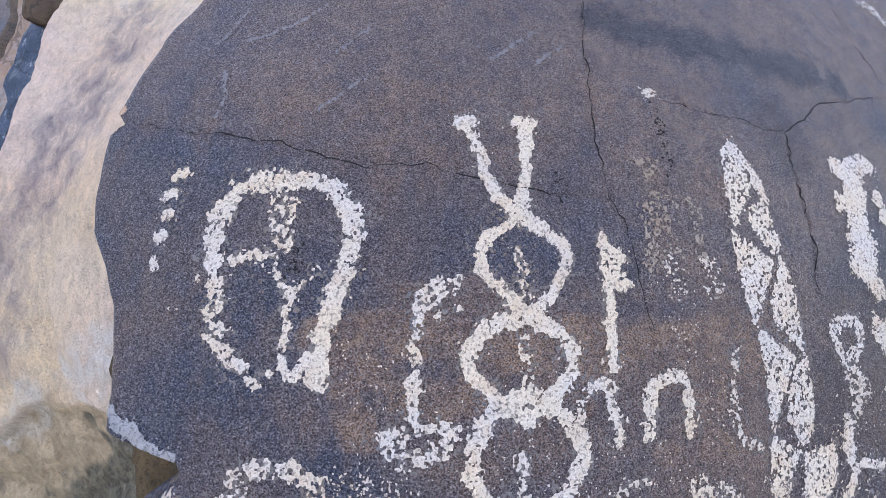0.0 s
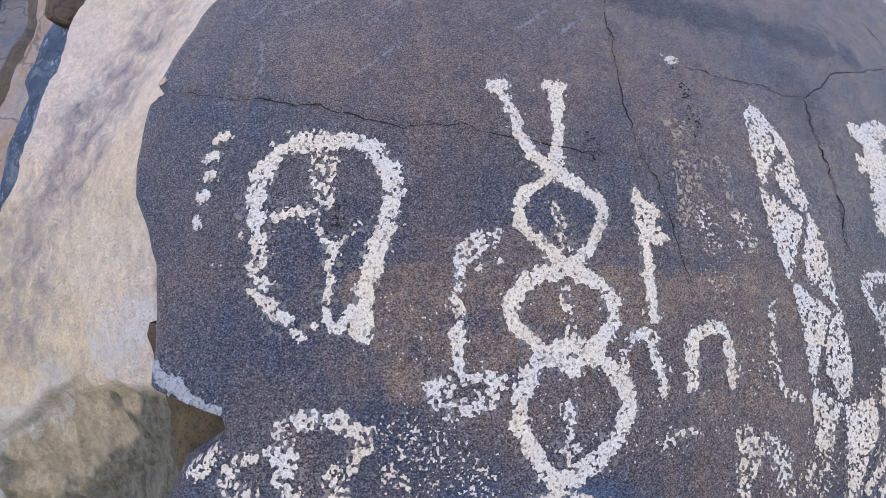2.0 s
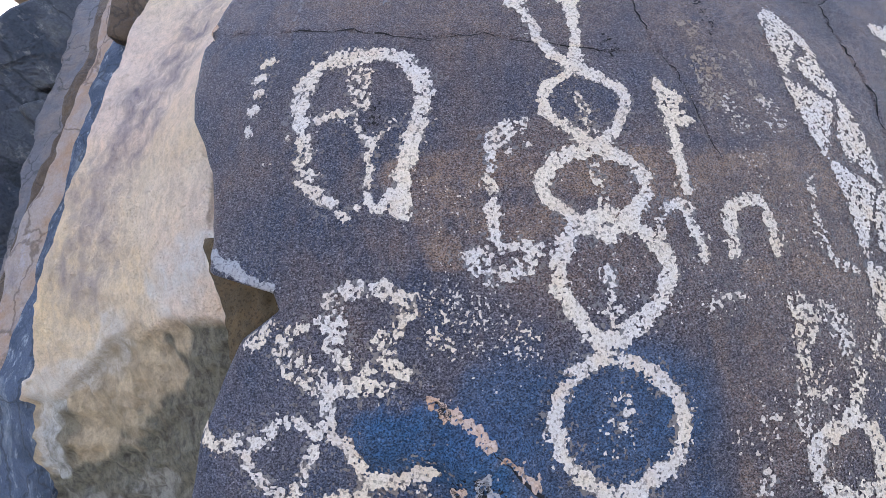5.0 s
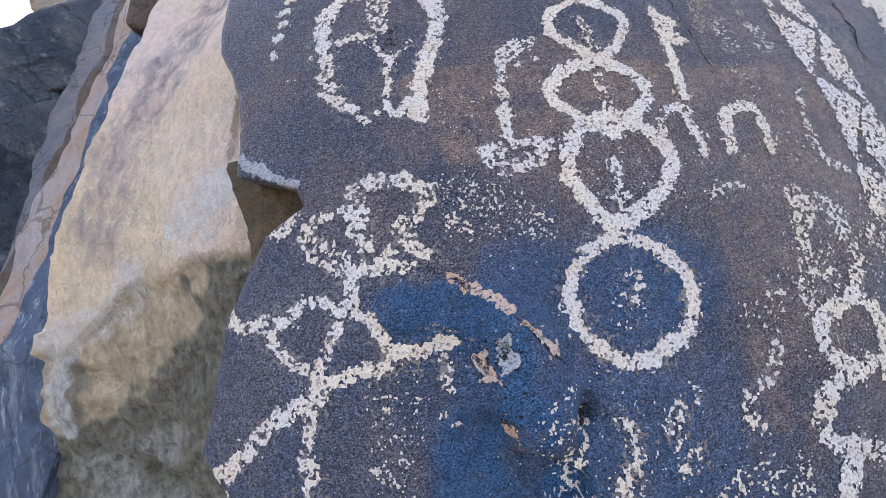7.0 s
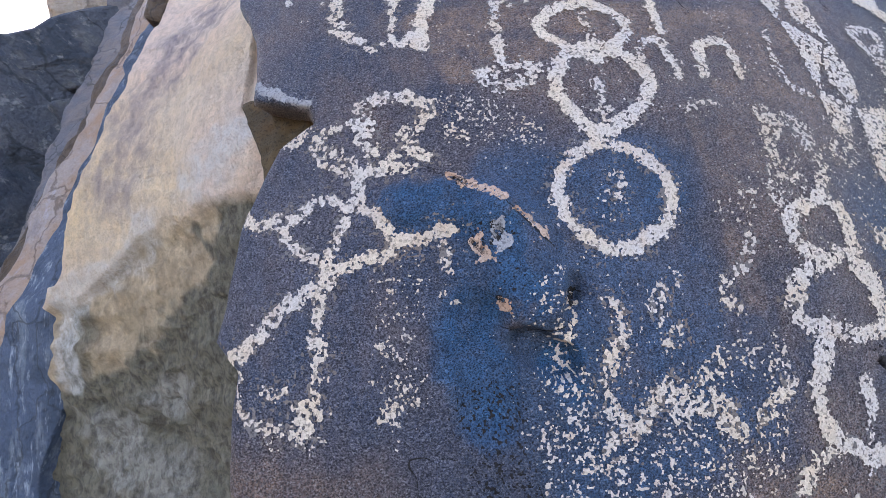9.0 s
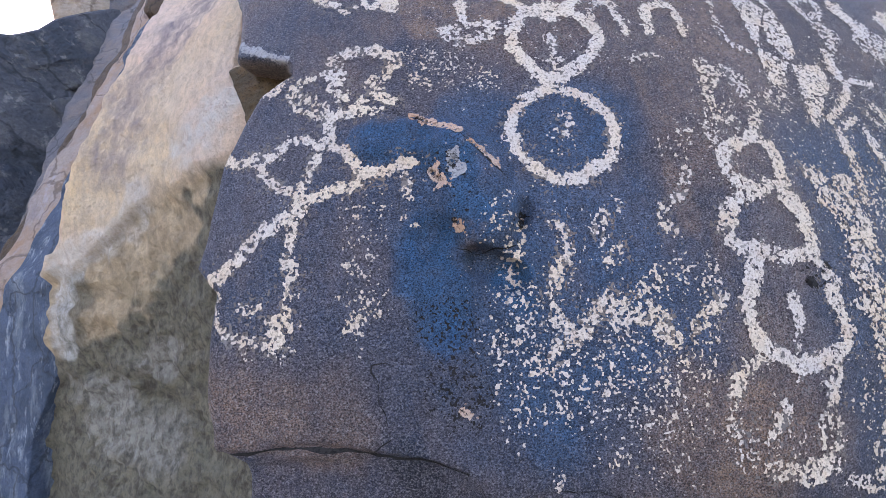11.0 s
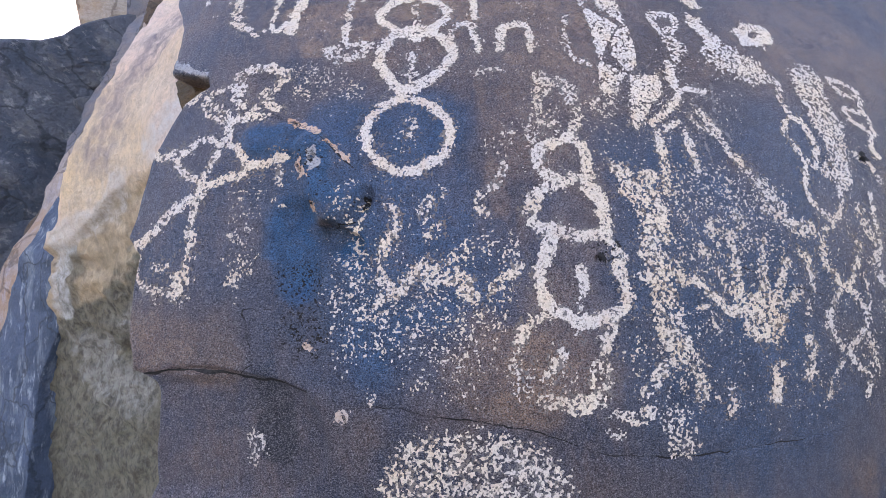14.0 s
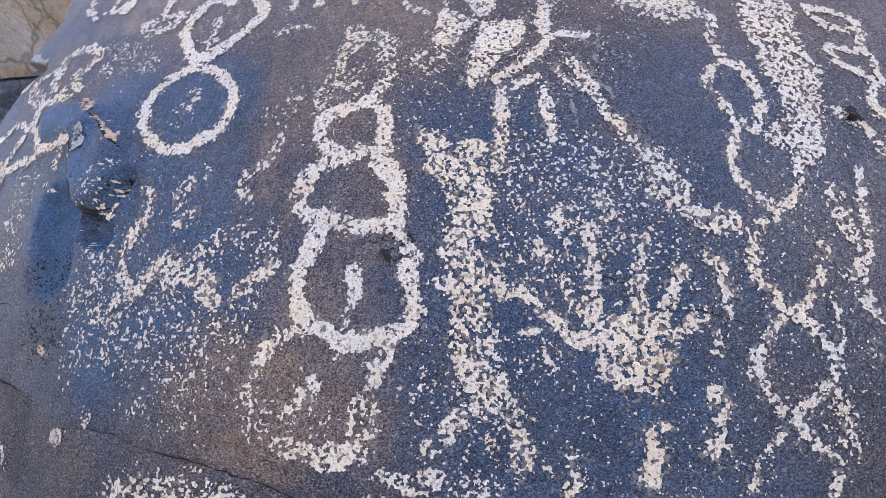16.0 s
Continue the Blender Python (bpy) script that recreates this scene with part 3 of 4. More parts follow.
pecked("pecked_loop", "pale pecked open-ended loop", [
    (5.3, 0.86, (254, 1305, 257, 1337, 262, 1349, 281, 1355, 297, 1347, 299, 1327, 298, 1306))])
pecked("faint_figure", "faint tan figure of worn pecking", [
    (3.5, 0.5, (261, 1576, 286, 1574, 273, 1555, 284, 1536)),
    (10.4, 0.42, (273, 1523, 278, 1492, 270, 1467)),
    (5.6, 0.36, (294, 1529, 327, 1526, 331, 1504, 330, 1473)),
    (9.3, 0.3, (295, 1517, 296, 1480))])
pecked("pecked_specks", "few pale pecked specks", [
    (8.9, 0.28, (293, 1463, 300, 1441)),
    (8.1, 0.3, (334, 1465, 344, 1448, 339, 1433)),
    (6.2, 0.85, (293, 1661, 296, 1660))])
pecked("pecked_band", "tall tapering pecked band with a dark zigzag", [
    (0, 0.74, (379, 1594, 397, 1598, 414, 1548, 379, 1500, 377, 1552)),
    (6.0, 0.9, (397, 1599, 419, 1566, 429, 1531)),
    (0, 0.74, (406, 1520, 430, 1537, 442, 1483, 435, 1468, 424, 1472, 401, 1507)),
    (0, 0.74, (375, 1498, 425, 1463, 418, 1446, 388, 1397, 376, 1451)),
    (0, 0.74, (438, 1468, 449, 1433, 453, 1382, 454, 1362, 415, 1399, 412, 1416)),
    (0, 0.74, (391, 1395, 441, 1360, 412, 1311, 401, 1285, 394, 1358)),
    (0, 0.74, (453, 1369, 459, 1351, 460, 1305, 455, 1277, 442, 1268, 422, 1299, 427, 1326)),
    (0, 0.74, (399, 1288, 408, 1279, 437, 1263, 411, 1224, 391, 1228)),
    (0, 0.74, (443, 1260, 489, 1260, 488, 1234, 435, 1166, 429, 1177))])
pecked("pecked_tangle", "pale pecked figure of tangled loops", [
    (6.5, 0.6, (-129, 1291, -101, 1300, -76, 1298, -55, 1283, -63, 1267, -84, 1251)),
    (7.0, 0.62, (-126, 1288, -116, 1270, -125, 1251, -113, 1237)),
    (5.2, 0.58, (-167, 1264, -145, 1272, -122, 1267)),
    (6.1, 0.7, (-173, 1257, -171, 1237, -148, 1222, -125, 1215, -96, 1216, -73, 1216)),
    (6.2, 0.5, (-166, 1246, -135, 1227)),
    (6.1, 0.56, (-119, 1240, -100, 1226, -77, 1245)),
    (5.4, 0.8, (-76, 1236, -59, 1225)),
    (5.8, 0.75, (-131, 1214, -127, 1192, -135, 1181)),
    (5.2, 0.74, (-145, 1188, -171, 1189, -185, 1179, -200, 1170, -200, 1157, -190, 1142, -169, 1132)),
    (6.1, 0.6, (-258, 1187, -229, 1173, -209, 1174)),
    (6.1, 0.62, (-141, 1185, -143, 1162, -153, 1141, -161, 1120, -167, 1099)),
    (6.0, 0.75, (-124, 1177, -111, 1169, -102, 1155, -91, 1143, -70, 1141, -49, 1147, -37, 1150)),
    (5.9, 0.76, (-97, 1133, -115, 1127, -136, 1123, -159, 1120)),
    (2.6, 0.55, (-47, 1139, -42, 1125)),
    (7.2, 0.7, (-159, 1110, -181, 1098, -201, 1088, -218, 1072, -237, 1055, -253, 1046)),
    (7.2, 0.56, (-164, 1099, -169, 1074, -167, 1049, -170, 1020, -173, 995)),
    (5.5, 0.6, (-235, 993, -213, 983, -187, 977, -173, 970)),
    (6.5, 0.6, (-189, 998, -178, 982)),
    (2.2, 0.4, (-244, 1033, -246, 1004, -237, 992)),
    (4.1, 0.6, (-223, 1018, -213, 1014, -201, 1017))])
pecked("pecked_specks", "scattered pale pecked specks", [
    (3.0, 0.3, (-105, 1067, -95, 1076, -81, 1078)),
    (5.5, 0.55, (-108, 1051, -104, 1046)),
    (4.0, 0.3, (-90, 1057, -83, 1052)),
    (3.0, 0.5, (-94, 1037, -92, 1036)),
    (2.6, 0.6, (-98, 1097, -96, 1096)),
    (3.7, 0.35, (-99, 1106, -95, 1104)),
    (8.7, 0.42, (-90, 1011, -98, 999, -105, 987)),
    (3.4, 0.5, (-81, 999, -79, 998)),
    (3.6, 0.35, (-46, 1121, -44, 1110)),
    (2.5, 0.5, (-43, 1083, -41, 1082)),
    (2.5, 0.4, (-53, 1092, -51, 1091)),
    (2.4, 0.2, (-121, 1019, -98, 1015)),
    (10.9, 0.07, (-72, 1113, -97, 1035, -101, 974)),
    (7.4, 0.3, (-35, 1253, -21, 1246)),
    (15.0, 0.16, (-30, 1281, 10, 1270, 48, 1243)),
    (8.7, 0.18, (15, 1260, 54, 1243)),
    (22.2, 0.6, (-204, 1275, -202, 1274)),
    (2.4, 0.7, (-214, 969, -212, 968))])
pecked("pecked_ring_totem", "pale pecked stack of rings and an oval", [
    (10.2, 0.52, (301, 1226, 322, 1242, 343, 1232, 348, 1206)),
    (7.1, 0.36, (299, 1213, 298, 1188, 312, 1176)),
    (5.6, 0.46, (354, 1209, 345, 1175, 331, 1154)),
    (6.9, 0.3, (283, 1148, 282, 1177, 303, 1189)),
    (12.3, 0.22, (313, 1163, 289, 1157)),
    (7.5, 0.76, (287, 1115, 292, 1134, 313, 1148, 339, 1151, 350, 1134, 350, 1108, 351, 1082)),
    (7.9, 0.7, (292, 1104, 312, 1090, 336, 1098, 351, 1082)),
    (7.5, 0.72, (313, 1090, 285, 1078, 273, 1057, 279, 1036, 302, 1027, 328, 1019, 351, 1020)),
    (8.5, 0.76, (351, 1082, 364, 1061, 364, 1036, 367, 1015, 374, 997)),
    (7.9, 0.86, (305, 1027, 293, 1012, 283, 990, 276, 965, 280, 947, 291, 932, 309, 917, 330, 911, 355, 915, 378, 926, 384, 938, 380, 961, 377, 977, 383, 987)),
    (9.2, 0.8, (329, 971, 331, 953)),
    (5.2, 0.42, (324, 941, 323, 925)),
    (6.8, 0.62, (286, 925, 259, 913, 245, 892)),
    (3.2, 0.5, (321, 910, 317, 896)),
    (7.7, 0.72, (360, 904, 348, 874)),
    (11.3, 0.46, (340, 857, 341, 833, 333, 819)),
    (10.6, 0.52, (292, 873, 284, 858)),
    (7.3, 0.52, (264, 825, 293, 818)),
    (11.3, 0.56, (306, 809, 332, 816)),
    (9.0, 0.28, (241, 870, 242, 834)),
    (18.4, 0.12, (263, 856, 300, 848))])
pecked("pecked_curl", "worn pale pecked curling line", [
    (5.8, 0.55, (96, 1074, 107, 1054, 101, 1034, 91, 1022, 85, 1001, 89, 981)),
    (9.3, 0.62, (87, 976, 105, 964, 123, 979, 137, 993, 154, 979, 178, 974, 188, 957, 195, 946)),
    (11.2, 0.42, (129, 987, 147, 975, 168, 987)),
    (7.0, 0.52, (219, 959, 238, 971, 255, 986)),
    (6.1, 0.4, (77, 945, 90, 963))])
pecked("pecked_curl", "thin pale pecked curling line", [
    (4.7, 0.52, (242, 1119, 236, 1095, 214, 1083, 206, 1063, 217, 1054))])
pecked("pecked_dash", "short worn pale pecked dash", [
    (4.7, 0.42, (140, 1053, 143, 1071, 163, 1087)),
    (6.5, 0.26, (145, 1033, 159, 1040))])
pecked("pecked_specks", "field of small pale pecked specks", [
    (16.8, 0.26, (46, 1012, 55, 990)),
    (29.1, 0.22, (46, 961, 80, 920, 124, 930, 192, 923)),
    (21.4, 0.16, (91, 903, 180, 888)),
    (12.8, 0.26, (178, 1002, 218, 1015)),
    (20.3, 0.14, (43, 919, 36, 890)),
    (10.1, 0.3, (61, 1069, 47, 1038)),
    (14.3, 0.2, (235, 1145, 248, 1160)),
    (11.4, 0.18, (248, 1019, 221, 920)),
    (17.6, 0.1, (123, 854, 181, 842)),
    (5.2, 0.35, (70, 846, 67, 836)),
    (12.8, 0.2, (45, 1094, 38, 1075))])
pecked("pecked_body", "tall speckled pecked column with splayed legs", [
    (11.6, 0.56, (392, 1110, 417, 1089, 444, 1094)),
    (20.8, 0.56, (412, 1078, 434, 1054, 432, 1013)),
    (19.2, 0.52, (422, 998, 428, 961, 437, 931)),
    (10.0, 0.5, (448, 971, 461, 955)),
    (21.1, 0.52, (436, 921, 435, 892, 444, 863)),
    (7.5, 0.52, (428, 852, 405, 825, 393, 815)),
    (8.4, 0.52, (461, 852, 471, 819, 468, 802)),
    (5.2, 0.6, (464, 1130, 463, 1101, 458, 1070)),
    (6.0, 0.4, (402, 962, 417, 951))])
pecked("pecked_specks", "fine dust of tiny pale specks", [
    (38.0, 0.22, (480, 1070, 522, 1077, 566, 1048, 523, 1016)),
    (15.3, 0.22, (467, 1002, 495, 970)),
    (17.1, 0.22, (561, 999, 603, 987)),
    (15.8, 0.16, (587, 1064, 567, 1009))])
pecked("pecked_specks", "few pale pecked specks", [
    (3.4, 0.7, (476, 915, 489, 917)),
    (2.8, 0.6, (494, 892, 496, 891)),
    (2.4, 0.5, (496, 883, 498, 882)),
    (4.7, 0.24, (389, 883, 383, 863)),
    (4.7, 0.24, (383, 845, 385, 844)),
    (3.8, 0.3, (372, 869, 374, 868)),
    (5.7, 0.24, (445, 824, 455, 819)),
    (3.7, 0.4, (488, 802, 490, 801)),
    (4.6, 0.3, (414, 795, 412, 787))])
pecked("pecked_comb", "pale pecked comb-like shape with five upright strokes", [
    (6.8, 0.7, (461, 955, 482, 949, 496, 932, 512, 916, 526, 908)),
    (15.2, 0.62, (543, 912, 583, 916)),
    (16.9, 0.6, (547, 889, 583, 888)),
    (6.6, 0.58, (555, 869, 579, 867)),
    (6.5, 0.56, (540, 1005, 539, 968, 536, 927)),
    (6.4, 0.52, (582, 993, 576, 957, 568, 926)),
    (5.3, 0.56, (615, 966, 604, 946, 592, 921)),
    (6.2, 0.6, (625, 924, 603, 908)),
    (6.6, 0.52, (496, 991, 500, 982)),
    (4.2, 0.42, (514, 1028, 510, 1010)),
    (4.4, 0.42, (514, 959, 523, 932)),
    (5.2, 0.4, (550, 1037, 553, 1018))])
pecked("pecked_wedge", "long slanting pecked line widening downward", [
    (4.8, 0.66, (535, 1196, 552, 1163, 563, 1134, 577, 1110, 599, 1078)),
    (8.6, 0.56, (599, 1078, 612, 1056, 627, 1038)),
    (12.4, 0.52, (614, 1034, 636, 1015, 661, 1010)),
    (2.5, 0.55, (515, 1188, 528, 1172, 549, 1155)),
    (7.5, 0.3, (613, 1063, 600, 1041))])
pecked("pecked_stroke", "short upright pale pecked stroke", [
    (4.9, 0.76, (505, 1160, 509, 1132, 512, 1104))])
pecked("pecked_stroke", "short upright pale pecked stroke", [
    (5.4, 0.56, (639, 980, 649, 954, 650, 934)),
    (5.2, 0.36, (636, 920, 636, 895))])
pecked("pecked_stroke", "short upright pale pecked stroke", [
    (6.0, 0.62, (629, 863, 632, 840, 626, 811))])
pecked("pecked_stroke", "short upright pale pecked stroke", [
    (6.0, 0.72, (582, 832, 575, 808, 571, 787))])
pecked("pecked_stroke", "short upright pale pecked stroke", [
    (6.4, 0.46, (512, 805, 509, 785))])
pecked("pecked_stroke", "short upright pale pecked stroke", [
    (6.2, 0.74, (463, 1161, 465, 1131)),
    (3.9, 0.76, (464, 1162, 483, 1172, 500, 1179))])
pecked("pecked_fork", "thin pale pecked forked line", [
    (5.5, 0.8, (460, 1176, 483, 1194, 504, 1216, 511, 1238)),
    (5.0, 0.8, (508, 1227, 532, 1235, 552, 1231)),
    (7.4, 0.84, (508, 1267, 509, 1236))])
pecked("pecked_ring_chain", "chain of thin pale pecked loops", [
    (6.3, 0.56, (685, 1252, 682, 1208, 684, 1188)),
    (5.8, 0.66, (684, 1188, 702, 1177, 710, 1150, 711, 1128)),
    (4.3, 0.56, (684, 1188, 668, 1167, 668, 1145, 685, 1119, 701, 1106, 711, 1126)),
    (4.4, 0.7, (683, 1113, 678, 1088, 671, 1064, 675, 1052, 692, 1032, 702, 1020, 720, 1029, 730, 1046, 734, 1069)),
    (4.5, 0.6, (701, 1016, 684, 1000, 675, 979, 677, 959, 689, 941, 701, 928, 717, 937, 730, 957, 738, 975, 736, 988)),
    (4.3, 0.66, (701, 928, 718, 913, 728, 895, 732, 878, 721, 859, 702, 844, 691, 834)),
    (3.8, 0.5, (701, 928, 679, 909, 669, 885, 671, 866, 683, 847, 694, 832)),
    (3.2, 0.56, (694, 832, 678, 821, 662, 801, 653, 782)),
    (3.8, 0.6, (694, 832, 710, 815, 725, 798, 718, 774))])
pecked("pecked_line", "long thin wavering pecked line", [
    (3.3, 0.46, (733, 854, 734, 833, 741, 812)),
    (1.9, 0.42, (739, 942, 741, 912, 736, 877))])
pecked("pecked_band", "broad speckled pecked band", [
    (29.7, 0.62, (747, 1264, 749, 1209, 756, 1165)),
    (21.0, 0.56, (757, 1157, 750, 1116, 746, 1088)),
    (9.3, 0.4, (716, 1100, 725, 1088))])
pecked("pecked_curl", "thin pale pecked zigzag line", [
    (4.1, 0.86, (792, 1265, 824, 1253, 840, 1239, 836, 1212, 825, 1200, 802, 1206, 804, 1185, 822, 1170, 837, 1159, 824, 1138, 830, 1120)),
    (3.6, 0.8, (792, 1258, 808, 1236, 834, 1228)),
    (4.1, 0.8, (834, 1208, 842, 1185, 844, 1162))])
pecked("pecked_dash", "slanting pale pecked dash", [
    (4.2, 0.76, (786, 1125, 808, 1102, 821, 1077))])
pecked("pecked_dash", "short worn pale pecked dash", [
    (7.5, 0.5, (757, 1037, 760, 1014, 763, 997))])
pecked("pecked_line", "long thin wavering pecked line", [
    (3.9, 0.56, (789, 1059, 784, 1019, 781, 997)),
    (6.5, 0.56, (775, 987, 764, 956, 769, 931, 779, 920)),
    (4.3, 0.5, (766, 896, 766, 890))])
pecked("pecked_dome", "speckled dome of dense pale pecking", [
    (24.2, 0.45, (98, 737, 129, 769, 197, 765, 249, 746, 269, 715)),
    (29.2, 0.4, (125, 725, 230, 714))])
pecked("pecked_figure", "solid pale pecked branching figure", [
    (14.5, 0.92, (569, 1573, 626, 1576)),
    (21.2, 0.9, (592, 1550, 579, 1506)),
    (11.7, 0.9, (557, 1529, 571, 1526)),
    (23.6, 0.88, (580, 1484, 572, 1449)),
    (12.7, 0.85, (575, 1443, 595, 1418)),
    (9.3, 0.9, (631, 1535, 635, 1505))])
pecked("pecked_figure", "pale pecked chain of small loops", [
    (6.3, 0.7, (505, 1387, 543, 1386, 540, 1361, 515, 1352, 503, 1370, 505, 1387)),
    (14.1, 0.5, (523, 1344, 535, 1312)),
    (8.9, 0.6, (535, 1312, 506, 1275)),
    (31.8, 0.6, (601, 1303, 648, 1270)),
    (12.8, 0.8, (579, 1378, 600, 1327))])
pecked("pecked_spiral", "small pale pecked ring with a tail", [
    (11.4, 0.9, (656, 1350, 681, 1370, 709, 1364, 702, 1341, 664, 1334, 664, 1344))])
pecked("pecked_specks", "sparse pale pecked specks and scratches", [
    (28.8, 0.06, (495, 964, 619, 1064)),
    (19.3, 0.12, (480, 900, 493, 890)),
    (15.0, 0.14, (665, 885, 677, 903)),
    (14.6, 0.14, (738, 852, 732, 811)),
    (28.7, 0.04, (394, 897, 397, 829)),
    (15.8, 0.3, (385, 1204, 397, 1211))])
pecked("pecked_line", "worn dotted vertical pecked line", [
    (5.0, 0.5, (358, 1372, 351, 1329, 359, 1291, 382, 1277))])
pecked("pecked_dash", "short worn pale pecked dash", [
    (3.9, 0.5, (217, 1261, 246, 1267))])
pecked("pecked_dash", "short worn pale pecked dash", [
    (13.0, 0.5, (303, 1253, 312, 1242))])
pecked("pecked_specks", "cluster of pale pecking beside a long scar", [
    (18.6, 0.3, (422, 789, 438, 767)),
    (13.0, 0.4, (429, 752, 443, 747)),
    (9.7, 0.5, (356, 796, 398, 793)),
    (6.8, 0.5, (347, 776, 357, 773)),
    (12.0, 0.35, (-83, 794, -81, 775)),
    (25.3, 0.12, (437, 865, 452, 822))])
pecked("pecked_specks", "fine dust of tiny pale specks", [
    (76.8, 0.1, (468, 1051, 581, 959)),
    (71.2, 0.07, (445, 851, 615, 814)),
    (54.0, 0.07, (748, 1129, 714, 854)),
    (87.1, 0.07, (329, 1173, 532, 1230)),
    (85.2, 0.06, (87, 1018, 198, 913))])
pecked("pecked_specks", "fine dust of tiny pale specks", [
    (30.5, 0.05, (-42, 1381, 115, 1295, 283, 1271)),
    (24.4, 0.07, (299, 1445, 322, 1301)),
    (28.0, 0.05, (-94, 1106, -90, 1002)),
    (37.4, 0.07, (-18, 1280, 25, 1240))])
pecked("scratch", "thin dotted pale scratch", [
    (1.1, 0.8, (-202, 1678, -195, 1657, -192, 1640, -198, 1621))])
pecked("scratch", "thin dotted pale scratch", [
    (1.2, 0.8, (-184, 1715, -159, 1724, -129, 1741, -100, 1764))])
pecked("scratch", "thin dotted pale scratch", [
    (1.3, 0.8, (-226, 1705, -213, 1719, -194, 1755))])
pecked("scratch", "thin dotted pale scratch", [
    (1.2, 0.8, (-76, 1699, -59, 1718, -40, 1734))])
pecked("scratch", "thin dotted pale scratch", [
    (1.1, 0.8, (-85, 1630, -63, 1647, -35, 1675))])
pecked("scratch", "thin dotted pale scratch", [
    (1.3, 0.8, (101, 1695, 125, 1715, 157, 1738))])
pecked("scratch", "thin dotted pale scratch", [
    (1.3, 0.8, (152, 1690, 170, 1707, 192, 1724))])
pecked("scratch", "thin dotted pale scratch", [
    (1.0, 0.8, (530, 1213, 573, 1147))])
pecked("scratch", "thin dotted pale scratch", [
    (1.0, 0.8, (544, 1230, 592, 1191))])
pecked("scratch", "thin dotted pale scratch", [
    (1.0, 0.8, (570, 1248, 555, 1175))])
pecked("scratch", "thin dotted pale scratch", [
    (0.9, 0.8, (531, 1161, 536, 1114))])
pecked("pecked_dash", "pale worn streak near the top of the rock", [
    (11.4, 0.5, (791, 1893, 817, 1876, 835, 1853))])


def crack(width, line, label):
    """A hairline: a thin dark ribbon of uneven width that wanders along the line."""
    p = np.array(line, float).reshape(-1, 2) / 1000
    s = np.r_[0, np.cumsum(np.hypot(*np.diff(p, axis=0).T))]
    k = np.arange(0, s[-1], 0.003)
    x, z = np.interp(k, s, p[:, 0]), np.interp(k, s, p[:, 1])
    x = x + 0.008 * (value_noise(k, 0 * k + p[0, 0], 0.03, 91) - 0.5) + 0.004 * (value_noise(k, 0 * k, 0.009, 92) - 0.5)
    z = z + 0.008 * (value_noise(k, 0 * k + p[0, 1], 0.03, 93) - 0.5) + 0.004 * (value_noise(k, 0 * k, 0.009, 94) - 0.5)
    tx, tz = np.gradient(x), np.gradient(z)
    n = np.maximum(np.hypot(tx, tz), 1e-9)
    w = 0.00027 * width * (0.25 + 1.3 * value_noise(k, 0 * k + 3, 0.02, 95)) * np.minimum(1, 6 * np.minimum(k, s[-1] - k) / s[-1] + 0.2)
    gx, gz = np.stack([x - tz / n * w, x + tz / n * w], 1), np.stack([z + tx / n * w, z - tx / n * w], 1)
    me = grid_mesh("crack", gx, face(gx, gz) - 0.0006, gz, GAP)
    ob = new("crack", me)
    ob.parent = BOULDER
    tagged(ob, label)


for width, line in CRACKS:
    crack(width, line, "thin dark crack in the varnished skin")
for rx, line in ((4.2, (-36, 1202, -22, 1195, -14, 1190, 0, 1182, 13, 1173)), (1.8, (24, 1161, 34, 1150, 46, 1136)), (6.5, (-16, 1134, -12, 1124)), (5, (1, 1078, 4, 1073)), (7, (34, 823, 37, 820)), (4, (-8, 905, -6, 903))):
    pecked("chip", "small fresh orange-tan chip in the varnish", [(rx, 0.92, line)], CHIP)
# dark flakes paint the shade within each pit
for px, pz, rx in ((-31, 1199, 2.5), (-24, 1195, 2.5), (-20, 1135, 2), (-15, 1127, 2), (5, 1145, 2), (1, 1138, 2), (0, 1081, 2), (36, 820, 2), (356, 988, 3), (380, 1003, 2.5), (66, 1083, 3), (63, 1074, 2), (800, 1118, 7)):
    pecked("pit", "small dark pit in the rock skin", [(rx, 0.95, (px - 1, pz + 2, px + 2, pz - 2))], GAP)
pecked("broken_lip", "pale grey broken lip above the notch", [(5.5, 0.98, (-270, 1348, -245, 1335, -224, 1322, -205, 1312, -186, 1303))], LIP)
pecked("chip", "pale grey pitted patch in the varnish", [(8.5, 0.85, (4, 1146, 6, 1132))], LIP)
pecked("pit", "dark slit in the orange chip", [(1.0, 0.95, (-33, 1200, -20, 1192))], GAP)
pecked("pit", "dark hollow at the rim of the rock", [(6, 0.95, (-322, 1618, -316, 1613))], GAP)
pecked("chip", "small fresh orange-tan chip in the varnish", [(5, 0.8, (-318, 1628, -310, 1632))], CHIP)
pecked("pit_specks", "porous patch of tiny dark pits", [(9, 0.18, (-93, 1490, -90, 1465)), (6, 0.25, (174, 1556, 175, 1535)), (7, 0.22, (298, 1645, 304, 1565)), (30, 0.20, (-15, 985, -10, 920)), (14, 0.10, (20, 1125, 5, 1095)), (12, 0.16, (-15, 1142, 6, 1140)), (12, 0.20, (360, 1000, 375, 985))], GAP)


